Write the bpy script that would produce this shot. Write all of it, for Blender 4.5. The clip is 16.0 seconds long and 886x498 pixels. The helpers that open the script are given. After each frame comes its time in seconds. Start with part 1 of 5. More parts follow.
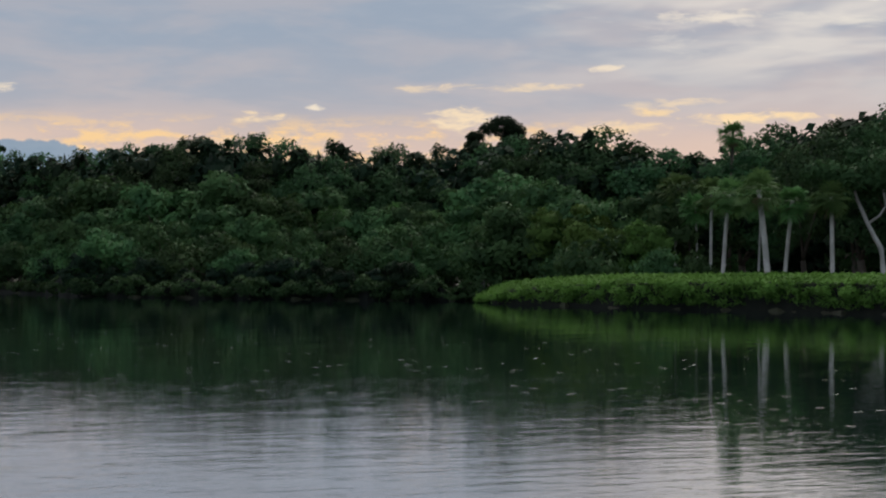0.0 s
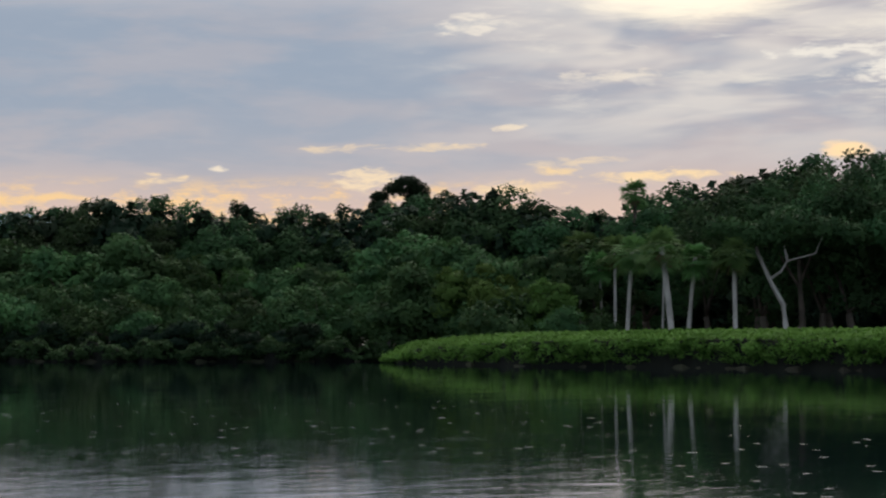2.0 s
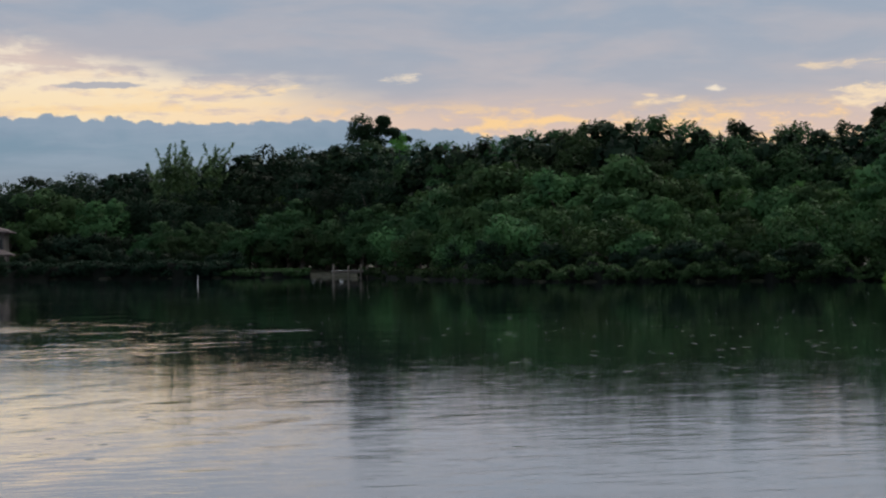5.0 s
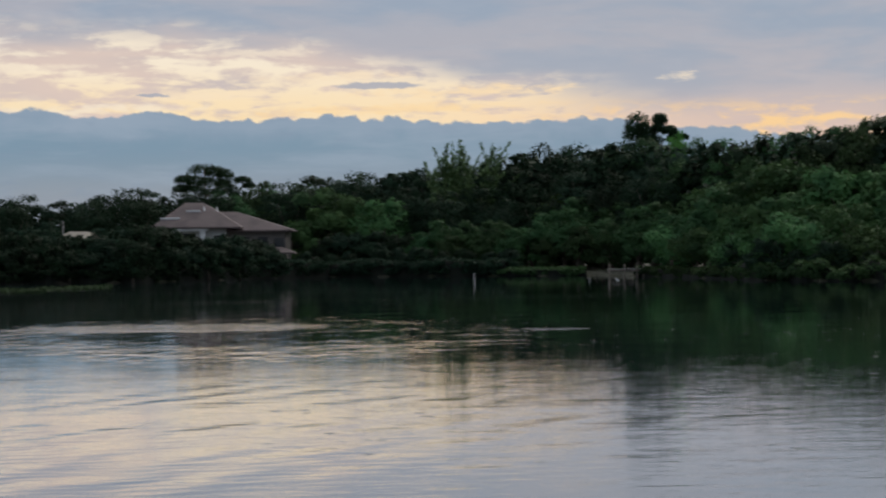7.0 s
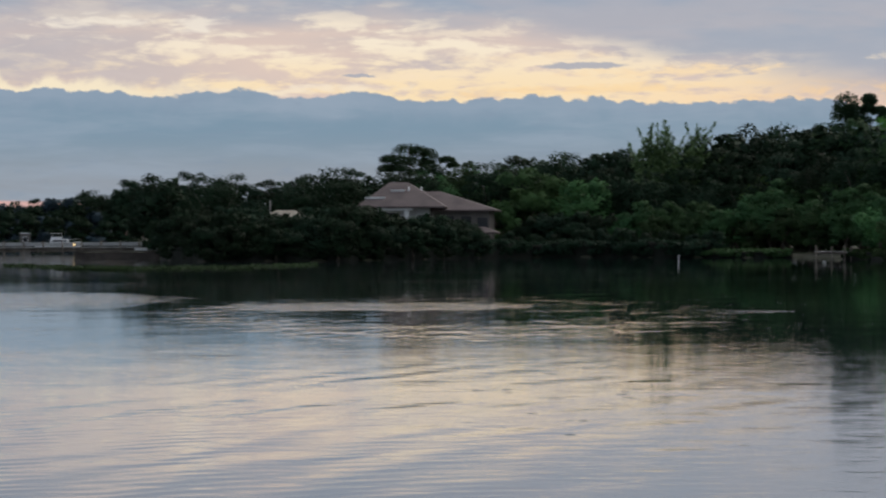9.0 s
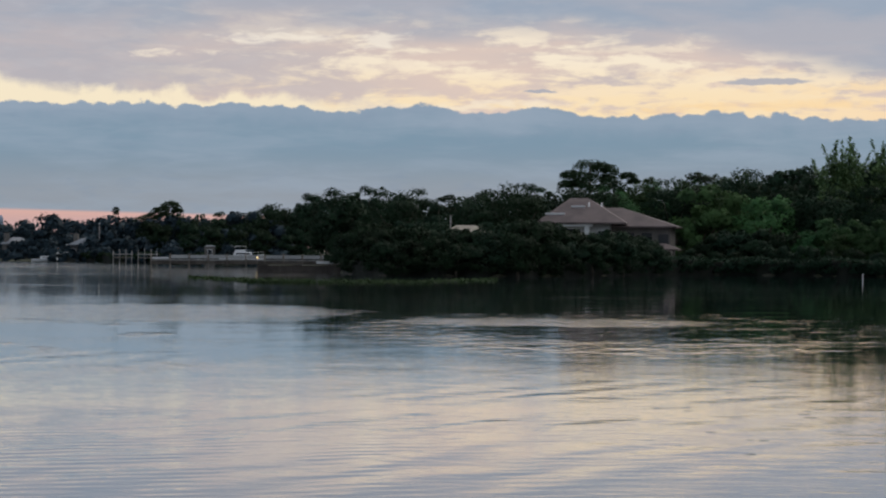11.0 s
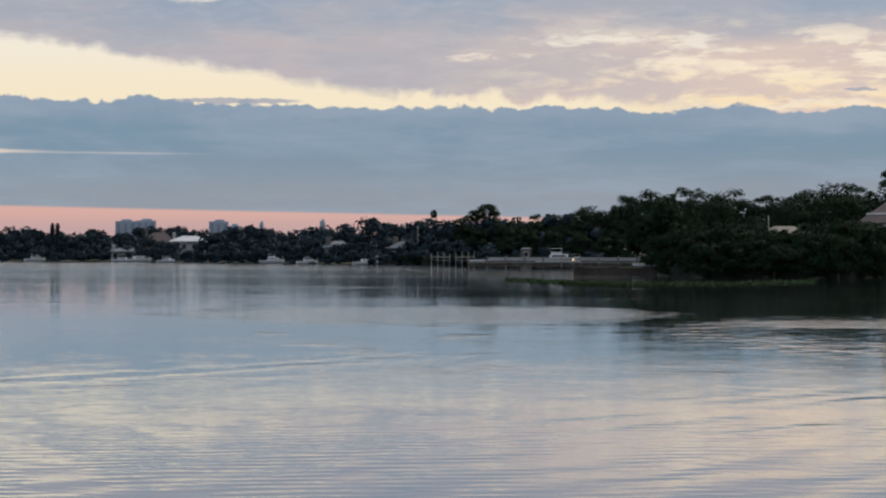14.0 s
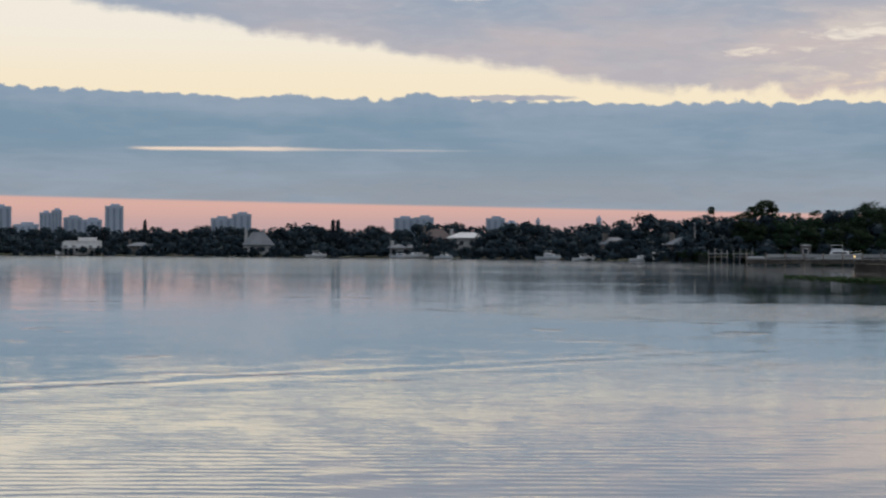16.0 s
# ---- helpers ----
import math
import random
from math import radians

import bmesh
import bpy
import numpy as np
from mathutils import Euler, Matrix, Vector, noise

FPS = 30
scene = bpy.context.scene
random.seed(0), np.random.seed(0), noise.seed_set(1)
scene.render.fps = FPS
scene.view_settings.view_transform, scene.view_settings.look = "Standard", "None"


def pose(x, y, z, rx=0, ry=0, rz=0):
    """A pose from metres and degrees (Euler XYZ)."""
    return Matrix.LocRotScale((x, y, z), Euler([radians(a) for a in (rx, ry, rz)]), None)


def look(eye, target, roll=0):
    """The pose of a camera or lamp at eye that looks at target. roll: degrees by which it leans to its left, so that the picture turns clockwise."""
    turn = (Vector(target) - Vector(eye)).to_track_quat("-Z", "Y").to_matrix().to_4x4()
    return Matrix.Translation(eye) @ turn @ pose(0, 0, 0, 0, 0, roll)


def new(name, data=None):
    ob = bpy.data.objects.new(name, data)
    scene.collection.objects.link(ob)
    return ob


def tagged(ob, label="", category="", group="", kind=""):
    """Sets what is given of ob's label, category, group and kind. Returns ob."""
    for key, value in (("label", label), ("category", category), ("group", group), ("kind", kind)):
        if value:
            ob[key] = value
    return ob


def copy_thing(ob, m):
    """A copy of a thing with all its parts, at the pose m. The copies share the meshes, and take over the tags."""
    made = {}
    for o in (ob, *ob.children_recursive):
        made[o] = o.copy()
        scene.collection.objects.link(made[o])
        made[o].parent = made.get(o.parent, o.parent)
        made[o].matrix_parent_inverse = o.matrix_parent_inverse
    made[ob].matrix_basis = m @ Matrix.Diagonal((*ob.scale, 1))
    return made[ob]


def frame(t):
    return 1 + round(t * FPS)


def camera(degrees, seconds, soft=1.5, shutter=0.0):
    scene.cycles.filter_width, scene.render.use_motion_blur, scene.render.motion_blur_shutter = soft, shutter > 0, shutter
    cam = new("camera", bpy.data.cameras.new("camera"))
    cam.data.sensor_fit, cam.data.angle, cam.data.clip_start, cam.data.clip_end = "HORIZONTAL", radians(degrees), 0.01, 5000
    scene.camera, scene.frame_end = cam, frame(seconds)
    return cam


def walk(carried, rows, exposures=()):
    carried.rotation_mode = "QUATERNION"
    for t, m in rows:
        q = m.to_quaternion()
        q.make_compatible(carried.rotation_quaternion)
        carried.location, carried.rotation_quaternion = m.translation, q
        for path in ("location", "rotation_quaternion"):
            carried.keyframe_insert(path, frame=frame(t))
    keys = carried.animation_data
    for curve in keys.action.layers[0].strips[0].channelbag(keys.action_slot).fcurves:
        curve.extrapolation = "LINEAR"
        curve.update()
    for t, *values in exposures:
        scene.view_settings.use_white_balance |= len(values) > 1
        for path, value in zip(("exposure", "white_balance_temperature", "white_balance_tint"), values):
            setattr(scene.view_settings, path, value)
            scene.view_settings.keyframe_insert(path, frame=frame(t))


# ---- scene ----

# The eye stands 3.2 m over the water. Azimuth az: degrees to the left of +Y.
EYE_Z = 3.2
cam = camera(24.97, 16.0, soft=2.1, shutter=0.35)
ROWS = [
    (0.0, 0.000, 0.543, 0.367), (0.5, -1.144, 1.241, 0.063), (1.0, -3.325, 1.829, -0.011), (1.5, -4.008, 1.979, -0.003),
    (2.0, -2.717, 2.257, -0.299), (2.5, -0.992, 2.017, -0.245), (3.0, 1.591, 1.323, -0.675), (3.5, 4.349, 0.800, -0.878),
    (4.0, 8.130, 0.640, -0.845), (4.2, 9.053, 0.406, -0.746), (6.3, 16.056, -0.035, -0.806), (6.5, 17.154, -0.081, -0.706),
    (7.0, 19.390, 0.128, -0.608), (7.5, 21.894, 0.177, -0.633), (8.0, 22.530, -0.131, -0.191), (8.5, 23.449, -0.334, -0.342),
    (9.0, 25.206, -0.398, -0.184), (9.2, 26.149, -0.017, -0.086), (11.3, 31.095, -0.063, 0.354), (11.5, 31.671, -0.097, 0.343),
    (12.0, 32.758, 0.133, 0.218), (12.5, 34.683, 0.113, -0.365), (13.0, 35.937, -0.018, -0.269), (13.5, 37.864, 0.051, -0.112),
    (14.0, 39.377, 0.066, 0.088), (14.5, 40.769, 0.029, 0.360), (15.0, 42.903, -0.161, -0.005), (15.5, 45.377, -0.511, -0.119),
    (16.0, 47.275, -0.050, 0.150)]


def aim(yaw, pitch, roll):
    y, p = radians(yaw), radians(pitch)
    eye = Vector((0, 0, EYE_Z))
    return look(eye, eye + Vector((-math.sin(y) * math.cos(p), math.cos(y) * math.cos(p), math.sin(p))), roll)


walk(cam, [(t, aim(y, p, r)) for t, y, p, r in ROWS])


# ---- places ----
def at(az, dist, z=0.0):
    a = radians(az)
    return Vector((-dist * math.sin(a), dist * math.cos(a), z))


def height(el, dist):
    return EYE_Z + dist * math.tan(radians(el))


def table(pairs):
    xs, ys = zip(*pairs)
    return lambda v: float(np.interp(v, xs, ys))


SHORE = table([(-180, 7), (-130, 9), (-95, 30), (-60, 90), (-30, 130), (-16.5, 142), (-12, 150), (-9, 159), (-5, 166), (-2, 181),
               (-0.9, 194), (4, 198), (8, 205), (10.4, 214), (13, 250), (15, 272), (20, 281), (22.6, 287), (24, 277), (26, 262), (28.3, 250), (32, 250),
               (33.0, 262), (33.5, 300), (33.9, 385), (36, 395), (37, 402), (39.3, 434), (44, 515), (50, 611), (56, 695), (60, 719), (75, 740),
               (100, 300), (140, 20), (180, 7)])
SKYLINE = table([(-22, 5.3), (-16.5, 5.15), (-15, 5.0), (-14.2, 4.75), (-12.8, 4.6), (-11.2, 4.3), (-9.3, 3.95), (-8.6, 3.6), (-7.5, 3.3), (-5.9, 3.4),
                 (-4.75, 3.5), (-3.8, 3.95), (-2.5, 3.75), (-0.8, 3.5), (0.3, 3.4), (1, 3.42), (2.4, 3.2), (2.7, 3.5), (4.5, 3.55), (6.6, 3.72),
                 (8, 3.55), (9.4, 3.3), (11.3, 3.05), (12.6, 3.15), (14.2, 3.1), (15.2, 3.0), (16.8, 2.88), (17.6, 2.6), (18.4, 2.5), (19.8, 2.45), (20.6, 2.35),
                 (21.8, 2.2), (23.6, 2.1), (25.4, 1.95), (27.3, 1.88), (28.6, 1.82), (29.9, 1.72), (30.7, 1.6), (31.8, 1.75), (32.9, 1.8),
                 (33.9, 1.7), (34.6, 1.45), (35.6, 1.2), (36.4, 1.0), (38, 1.0), (40, 0.95), (42, 0.75)])


# ---- node helpers ----
class Val:
    """A socket or number in a node tree, with arithmetic."""

    def __init__(self, tree, s):
        self.tree, self.s = tree, s

    def op(self, kind, *others):
        n = self.tree.nodes.new("ShaderNodeMath")
        n.operation = kind
        for k, v in enumerate((self, *others)):
            link_in(self.tree, n.inputs[k], v)
        return Val(self.tree, n.outputs[0])

    def __add__(self, o): return self.op("ADD", o)
    def __sub__(self, o): return self.op("SUBTRACT", o)
    def __mul__(self, o): return self.op("MULTIPLY", o)
    def __truediv__(self, o): return self.op("DIVIDE", o)
    def smin(self, o): return self.op("MINIMUM", o)
    def smax(self, o): return self.op("MAXIMUM", o)


def link_in(tree, socket, v):
    if isinstance(v, Val):
        v = v.s
    if isinstance(v, bpy.types.NodeSocket):
        tree.links.new(v, socket)
    elif isinstance(v, tuple):
        socket.default_value = (*v, 1.0) if len(v) == 3 and len(socket.default_value) == 4 else v
    else:
        socket.default_value = v


def step(v, a, b):
    """0 where v is at a, 1 at b, smooth between."""
    if a > b:
        return step(v, b, a) * -1.0 + 1.0
    n = v.tree.nodes.new("ShaderNodeMapRange")
    n.interpolation_type = "SMOOTHSTEP"
    for k, w in ((0, v), (1, a), (2, b), (3, 0.0), (4, 1.0)):
        link_in(v.tree, n.inputs[k], w)
    return Val(v.tree, n.outputs[0])


def vec(tree, x, y, z=0.0):
    n = tree.nodes.new("ShaderNodeCombineXYZ")
    for k, v in enumerate((x, y, z)):
        link_in(tree, n.inputs[k], v)
    return n.outputs[0]


def grain(tree, vector, scale, detail=3.0, rough=0.55, warp=0.0):
    n = tree.nodes.new("ShaderNodeTexNoise")
    n.inputs["Scale"].default_value, n.inputs["Detail"].default_value = scale, detail
    n.inputs["Roughness"].default_value, n.inputs["Distortion"].default_value = rough, warp
    if vector is not None:
        tree.links.new(vector, n.inputs["Vector"])
    return Val(tree, n.outputs[0])


def blend(tree, fac, a, b):
    n = tree.nodes.new("ShaderNodeMix")
    n.data_type = "RGBA"
    link_in(tree, n.inputs[0], fac)
    link_in(tree, n.inputs[6], a)
    link_in(tree, n.inputs[7], b)
    return n.outputs[2]


def srgb(r, g, b):
    return tuple((c / 255 / 12.92) if c < 11 else ((c / 255 + 0.055) / 1.055) ** 2.4 for c in (r, g, b))


# ---- sky and sun ----
SUN_AZ, SUN_EL = -10.0, 42.0
world = bpy.data.worlds.new("dusk_sky")
scene.world = world
world.use_nodes = True
wt = world.node_tree
wt.nodes.clear()
coord = wt.nodes.new("ShaderNodeTexCoord").outputs["Generated"]
sep = wt.nodes.new("ShaderNodeSeparateXYZ")
wt.links.new(coord, sep.inputs[0])
dx, dy, dz = (Val(wt, o) for o in sep.outputs)
AZ = (dx * -1.0).op("ARCTAN2", dy) * 57.2958
EL = dz.op("ARCSINE") * 57.2958
# cloud layers stretch along the horizon
wide = grain(wt, vec(wt, AZ * 0.16, EL * 0.75, 0.0), 1.0, 4.0, 0.55, 0.3)
streak = grain(wt, vec(wt, AZ * 0.33, EL * 2.1, 3.7), 1.0, 5.0, 0.6, 0.5)
fine = grain(wt, vec(wt, AZ * 0.9, EL * 3.2, 8.1), 1.0, 5.0, 0.62, 0.3)
puffs = grain(wt, vec(wt, AZ * 0.75, EL * 0.6, 5.0), 1.0, 5.0, 0.55, 0.0)
billow = grain(wt, vec(wt, AZ * 2.3, EL * 2.6, 1.0), 1.0, 3.0, 0.5, 0.0)
# high deck: slate to pinkish grey
left = step(AZ, 22.0, 34.0)
right = step(AZ, 1.0, -9.0)
pinkish = (step(wide, 0.40, 0.62) * 0.36 + left * step(EL, 7.2, 5.6) * 0.36 + right * 0.3 + step(EL, 7.0, 4.0) * 0.35).smin(1.0)
sky_col = blend(wt, pinkish, srgb(153, 166, 184), srgb(199, 186, 186))
sky_col = blend(wt, step(fine, 0.42, 0.75) * (left * 0.15 + 0.07), sky_col, srgb(208, 205, 208))
soft_wide = grain(wt, vec(wt, AZ * 0.22 + EL * 0.25, EL * 0.85, 6.3), 1.0, 3.0, 0.5, 0.3)
sky_col = blend(wt, right * step(soft_wide, 0.40, 0.64) * step(EL, 3.5, 7.0) * 0.8, sky_col, srgb(232, 223, 214))
# peach underside of the deck, torn open in long cream streaks
mid = step(AZ, 10.0, 19.0) * step(AZ, 41.0, 31.0)
band_top = ((AZ - 16.0) * 0.16 + 4.75).smin(6.5) + (soft_wide - 0.5) * 1.6
band = mid * step(EL - band_top, 0.55, -0.75)
sky_col = blend(wt, band * (step(wide, 0.30, 0.60) * 0.35 + 0.55), sky_col, srgb(226, 203, 190))
curds = grain(wt, vec(wt, AZ * 0.42, EL * 2.0, 4.4), 1.0, 5.0, 0.58, 0.5)
lumps = grain(wt, vec(wt, AZ * 1.3, EL * 3.4, 2.2), 1.0, 4.0, 0.6, 0.3)
low_edge = step(EL, 5.3, 4.1) * step(AZ, 30.0, 24.0)
breaks = step(curds * 0.7 + lumps * 0.3 + low_edge * 0.10, 0.455, 0.60) * band
gold = step(EL, 5.6, 4.1)
bright = blend(wt, gold, srgb(250, 235, 212), srgb(253, 227, 186))
sky_col = blend(wt, breaks, sky_col, bright)
right_lit = step(curds * 0.6 + streak * 0.4, 0.50, 0.68) * right * step(EL, 4.8, 7.6)
sky_col = blend(wt, right_lit * 0.75, sky_col, srgb(240, 231, 218))
# warm strip where the deck meets the trees
sky_col = blend(wt, step(EL, 4.9, 3.3) * step(AZ, 24.0, 12.0) * 0.52, sky_col, srgb(244, 203, 176))
ribbon = step(streak * 0.5 + lumps * 0.5, 0.45, 0.61) * step(EL, 4.5, 3.7) * step(AZ, 20.0, 13.0) * step(AZ, -7.0, -2.0)
sky_col = blend(wt, ribbon * 0.9, sky_col, srgb(255, 212, 150))


def puff(col, az, el, half, tall, warm, amount):
    """A single lit tear in the cloud, ragged and drawn out along the horizon; warm from white to gold."""
    d = ((AZ - az) / half).op("POWER", 2.0) + ((EL - el + (AZ - az) * 0.03) / tall).op("POWER", 2.0)
    tone = tuple(w + (g - w) * warm for w, g in zip(srgb(246, 238, 226), srgb(255, 217, 158)))
    return blend(wt, step(torn * 0.7 + soft * 0.3 - d * 0.085, 0.31, 0.56) * amount, col, tone)


torn = grain(wt, vec(wt, AZ * 1.5, EL * 5.0, 7.7), 1.0, 4.0, 0.55, 0.5)
soft = grain(wt, vec(wt, AZ * 0.7, EL * 2.4, 9.1), 1.0, 2.0, 0.5, 0.2)
PUFFS_PARK = ((-8.8, 4.32, 1.5, 0.15, 0.8, 1.0), (-6.1, 4.46, 0.55, 0.11, 0.9, 0.9), (-6.3, 4.72, 1.1, 0.10, 0.7, 0.6), (-5.0, 3.95, 1.0, 0.2, 0.8, 0.7),
              (-2.7, 5.18, 0.95, 0.10, 0.7, 0.7), (0.2, 5.15, 0.85, 0.09, 0.7, 0.6), (-0.4, 4.25, 0.8, 0.27, 0.6, 0.9), (5.2, 4.25, 0.65, 0.12, 0.7, 0.9),
              (3.7, 4.55, 0.2, 0.08, 0.3, 0.9), (-4.7, 5.70, 0.4, 0.08, 0.4, 0.8), (-3.6, 8.65, 0.8, 0.24, 0.1, 0.8), (-14.3, 7.75, 1.9, 0.16, 0.0, 0.9),
              (-16.0, 7.15, 1.3, 0.30, 0.0, 0.9), (-7.4, 7.15, 1.2, 0.14, 0.2, 0.6))
PUFFS_BAY = ((18.6, 4.62, 2.2, 0.16, 0.7, 0.9), (22.6, 5.05, 1.6, 0.13, 0.5, 0.8), (26.3, 4.55, 2.0, 0.12, 0.5, 0.8), (12.6, 4.95, 0.4, 0.11, 0.4, 0.8),
             (29.0, 4.15, 2.2, 0.12, 0.3, 0.8), (32.2, 5.98, 0.7, 0.2, 0.1, 0.8), (35.2, 6.05, 1.3, 0.16, 0.1, 0.8), (38.2, 5.55, 1.1, 0.09, 0.2, 0.7),
             (46.3, 7.15, 0.8, 0.1, 0.1, 0.8), (21.4, 4.12, 3.2, 0.12, 0.9, 0.7), (31.0, 5.3, 1.5, 0.1, 0.3, 0.6), (24.9, 5.75, 1.4, 0.09, 0.3, 0.6))
for spot in PUFFS_PARK + PUFFS_BAY:
    sky_col = puff(sky_col, *spot)
# the glow where the sun stands behind the cloud
glow_d = ((AZ - SUN_AZ) / 4.5).op("POWER", 2.0) + ((EL - 10.2) / 1.7).op("POWER", 2.0)
glow = step(glow_d + (streak - 0.5) * 1.2, 1.3, 0.1)
sky_col = blend(wt, glow, sky_col, (1.25, 1.1, 0.85))
ember_d = ((AZ + 14.2) / 0.8).op("POWER", 2.0) + ((EL - 4.95) / 0.3).op("POWER", 2.0)
sky_col = blend(wt, step(ember_d + (fine - 0.5) * 2.4, 1.3, 0.0) * 0.9, sky_col, (1.15, 0.80, 0.42))
# clear cream gap between deck and bank
bank_top = ((AZ - 14.0) * 0.016 + 3.72).smin((AZ - 14.0) * 0.1 + 3.72) + (puffs - 0.5) * 0.7 + (billow - 0.5) * 0.42 + (((AZ - 30.9) / 0.55).op("POWER", 2.0) * -1.0).op("EXPONENT") * 0.3 + (((AZ - 22.6) / 0.8).op("POWER", 2.0) * -1.0).op("EXPONENT") * 0.14
edge = ((AZ - 42.0) * 0.145 + 4.62).smax(bank_top + 0.28) + (puffs - 0.5) * 0.8 + (fine - 0.5) * 0.3
gap = step(EL - edge, 0.22, -0.16) * step(AZ, 29.0, 36.0) * step(AZ, 110.0, 80.0)
sky_col = blend(wt, gap, sky_col, blend(wt, step(EL, 4.2, 6.5), srgb(250, 234, 204), srgb(246, 238, 224)))
# blue-grey cloud bank with a bumpy top
bank = step(EL - bank_top, 0.04, -0.04)
bank_col = blend(wt, step(EL, 1.4, 3.2), srgb(145, 154, 166), srgb(121, 147, 168))
bank_col = blend(wt, step(EL - bank_top, -0.9, 0.0) * 0.75, bank_col, srgb(144, 160, 180))
bank_col = blend(wt, step(wide * 0.6 + streak * 0.4, 0.42, 0.66) * 0.6, bank_col, srgb(152, 167, 185))
bank_col = blend(wt, step(fine, 0.5, 0.75) * 0.35, bank_col, srgb(128, 146, 168))
sky_col = blend(wt, bank, sky_col, bank_col)
# small dark cloud lenses before the bright gap
for lens_az, lens_el, half, tall in ((45.3, 4.27, 1.9, 0.09), (21.2, 4.82, 1.3, 0.10), (27.6, 4.55, 0.5, 0.06)):
    lens_d = ((AZ - lens_az) / half).op("POWER", 2.0) + ((EL - lens_el + (billow - 0.5) * 0.2) / tall).op("POWER", 2.0)
    sky_col = blend(wt, step(lens_d, 1.2, 0.5) * 0.85, sky_col, srgb(165, 168, 182))
slit = step((EL - 2.79).op("ABSOLUTE") - (streak - 0.5) * 0.12, 0.08, 0.01) * step(AZ, 50.0, 52.6) * step(AZ, 56.4, 55.6)
sky_col = blend(wt, slit, sky_col, srgb(240, 218, 200))
thread = step((EL - 2.77 - (AZ - 50.0) * 0.004).op("ABSOLUTE") - (fine - 0.5) * 0.06, 0.05, 0.0) * step(AZ, 45.5, 48.0) * step(AZ, 54.0, 51.0)
sky_col = blend(wt, thread * 0.45, sky_col, srgb(206, 200, 200))
# pink strip over the horizon
pink_top = (AZ - 60.0) * 0.019 + 1.42
pink = step(EL - pink_top, 0.05, -0.05) * step(AZ, 26.0, 34.0) * step(AZ, 150.0, 110.0)
pink_col = blend(wt, step(EL, 0.5, 1.2), srgb(196, 164, 165), srgb(219, 174, 164))
sky_col = blend(wt, pink, sky_col, pink_col)
# overcast overhead
sky_col = blend(wt, step(EL, 9.4, 15.0), sky_col, blend(wt, step(wide, 0.4, 0.65), srgb(186, 194, 208), srgb(224, 222, 222)))
# brighter towards the hidden sun
sky_col = blend(wt, step(EL, 8.6, 11.5) * step(AZ, 30.0, 12.0) * step(AZ, -70.0, -30.0) * step(EL, 75.0, 40.0) * 0.8, sky_col, srgb(238, 234, 234))
# the sky away from the sunset is duller
away = step(dy * 0.985 + dx * 0.17, 0.15, -0.5)
sky_col = blend(wt, away * 0.65, sky_col, srgb(142, 160, 182))
clear = wt.nodes.new("ShaderNodeTexSky")
clear.sky_type, clear.sun_disc = "NISHITA", False
clear.sun_elevation, clear.sun_rotation = radians(SUN_EL), radians(-SUN_AZ)
bg_sky, bg_cloud = wt.nodes.new("ShaderNodeBackground"), wt.nodes.new("ShaderNodeBackground")
bg_sky.inputs[1].default_value, bg_cloud.inputs[1].default_value = 0.06, 1.0
wt.links.new(clear.outputs[0], bg_sky.inputs[0])
wt.links.new(sky_col, bg_cloud.inputs[0])
cover = wt.nodes.new("ShaderNodeMixShader")
cover.inputs[0].default_value = 0.94
out = wt.nodes.new("ShaderNodeOutputWorld")
wt.links.new(bg_sky.outputs[0], cover.inputs[1])
wt.links.new(bg_cloud.outputs[0], cover.inputs[2])
wt.links.new(cover.outputs[0], out.inputs[0])

sun = new("sun", bpy.data.lights.new("sun", "SUN"))
sun.data.energy, sun.data.angle, sun.data.color = 1.0, radians(30), (1.0, 0.93, 0.84)
sun.matrix_basis = look(at(SUN_AZ, 100, 100 * math.tan(radians(SUN_EL))), (0, 0, 0))


# ---- materials ----
def material(name, base, other=None, rough=0.7, scale=1.0, metal=0.0, relief=0.0, fine_scale=None, spread=0.0, spec=0.5):
    """A surface of two tones in patches, with finer grain over it; spread varies it from object to object."""
    m = bpy.data.materials.new(name)
    m.use_nodes = True
    t = m.node_tree
    b = t.nodes["Principled BSDF"]
    pos = t.nodes.new("ShaderNodeTexCoord").outputs["Object"]
    big = grain(t, pos, scale, 4.0)
    small = grain(t, pos, fine_scale or scale * 9, 3.0)
    col = blend(t, step(big, 0.38, 0.62), base, other or tuple(c * 0.75 for c in base))
    col = blend(t, step(small, 0.5, 0.75) * 0.3, col, tuple(c * 0.55 for c in base))
    if spread:
        info = t.nodes.new("ShaderNodeObjectInfo")
        hsv = t.nodes.new("ShaderNodeHueSaturation")
        rnd = Val(t, info.outputs["Random"])
        link_in(t, hsv.inputs["Value"], rnd * (2 * spread) + (1 - spread))
        link_in(t, hsv.inputs["Color"], col)
        col = hsv.outputs[0]
    link_in(t, b.inputs["Base Color"], col)
    link_in(t, b.inputs["Roughness"], (big - 0.5) * 0.2 + rough)
    b.inputs["Metallic"].default_value = metal
    b.inputs["Specular IOR Level"].default_value = spec
    if relief:
        bump = t.nodes.new("ShaderNodeBump")
        bump.inputs["Distance"].default_value = relief
        link_in(t, bump.inputs["Height"], small)
        t.links.new(bump.outputs[0], b.inputs["Normal"])
    return m


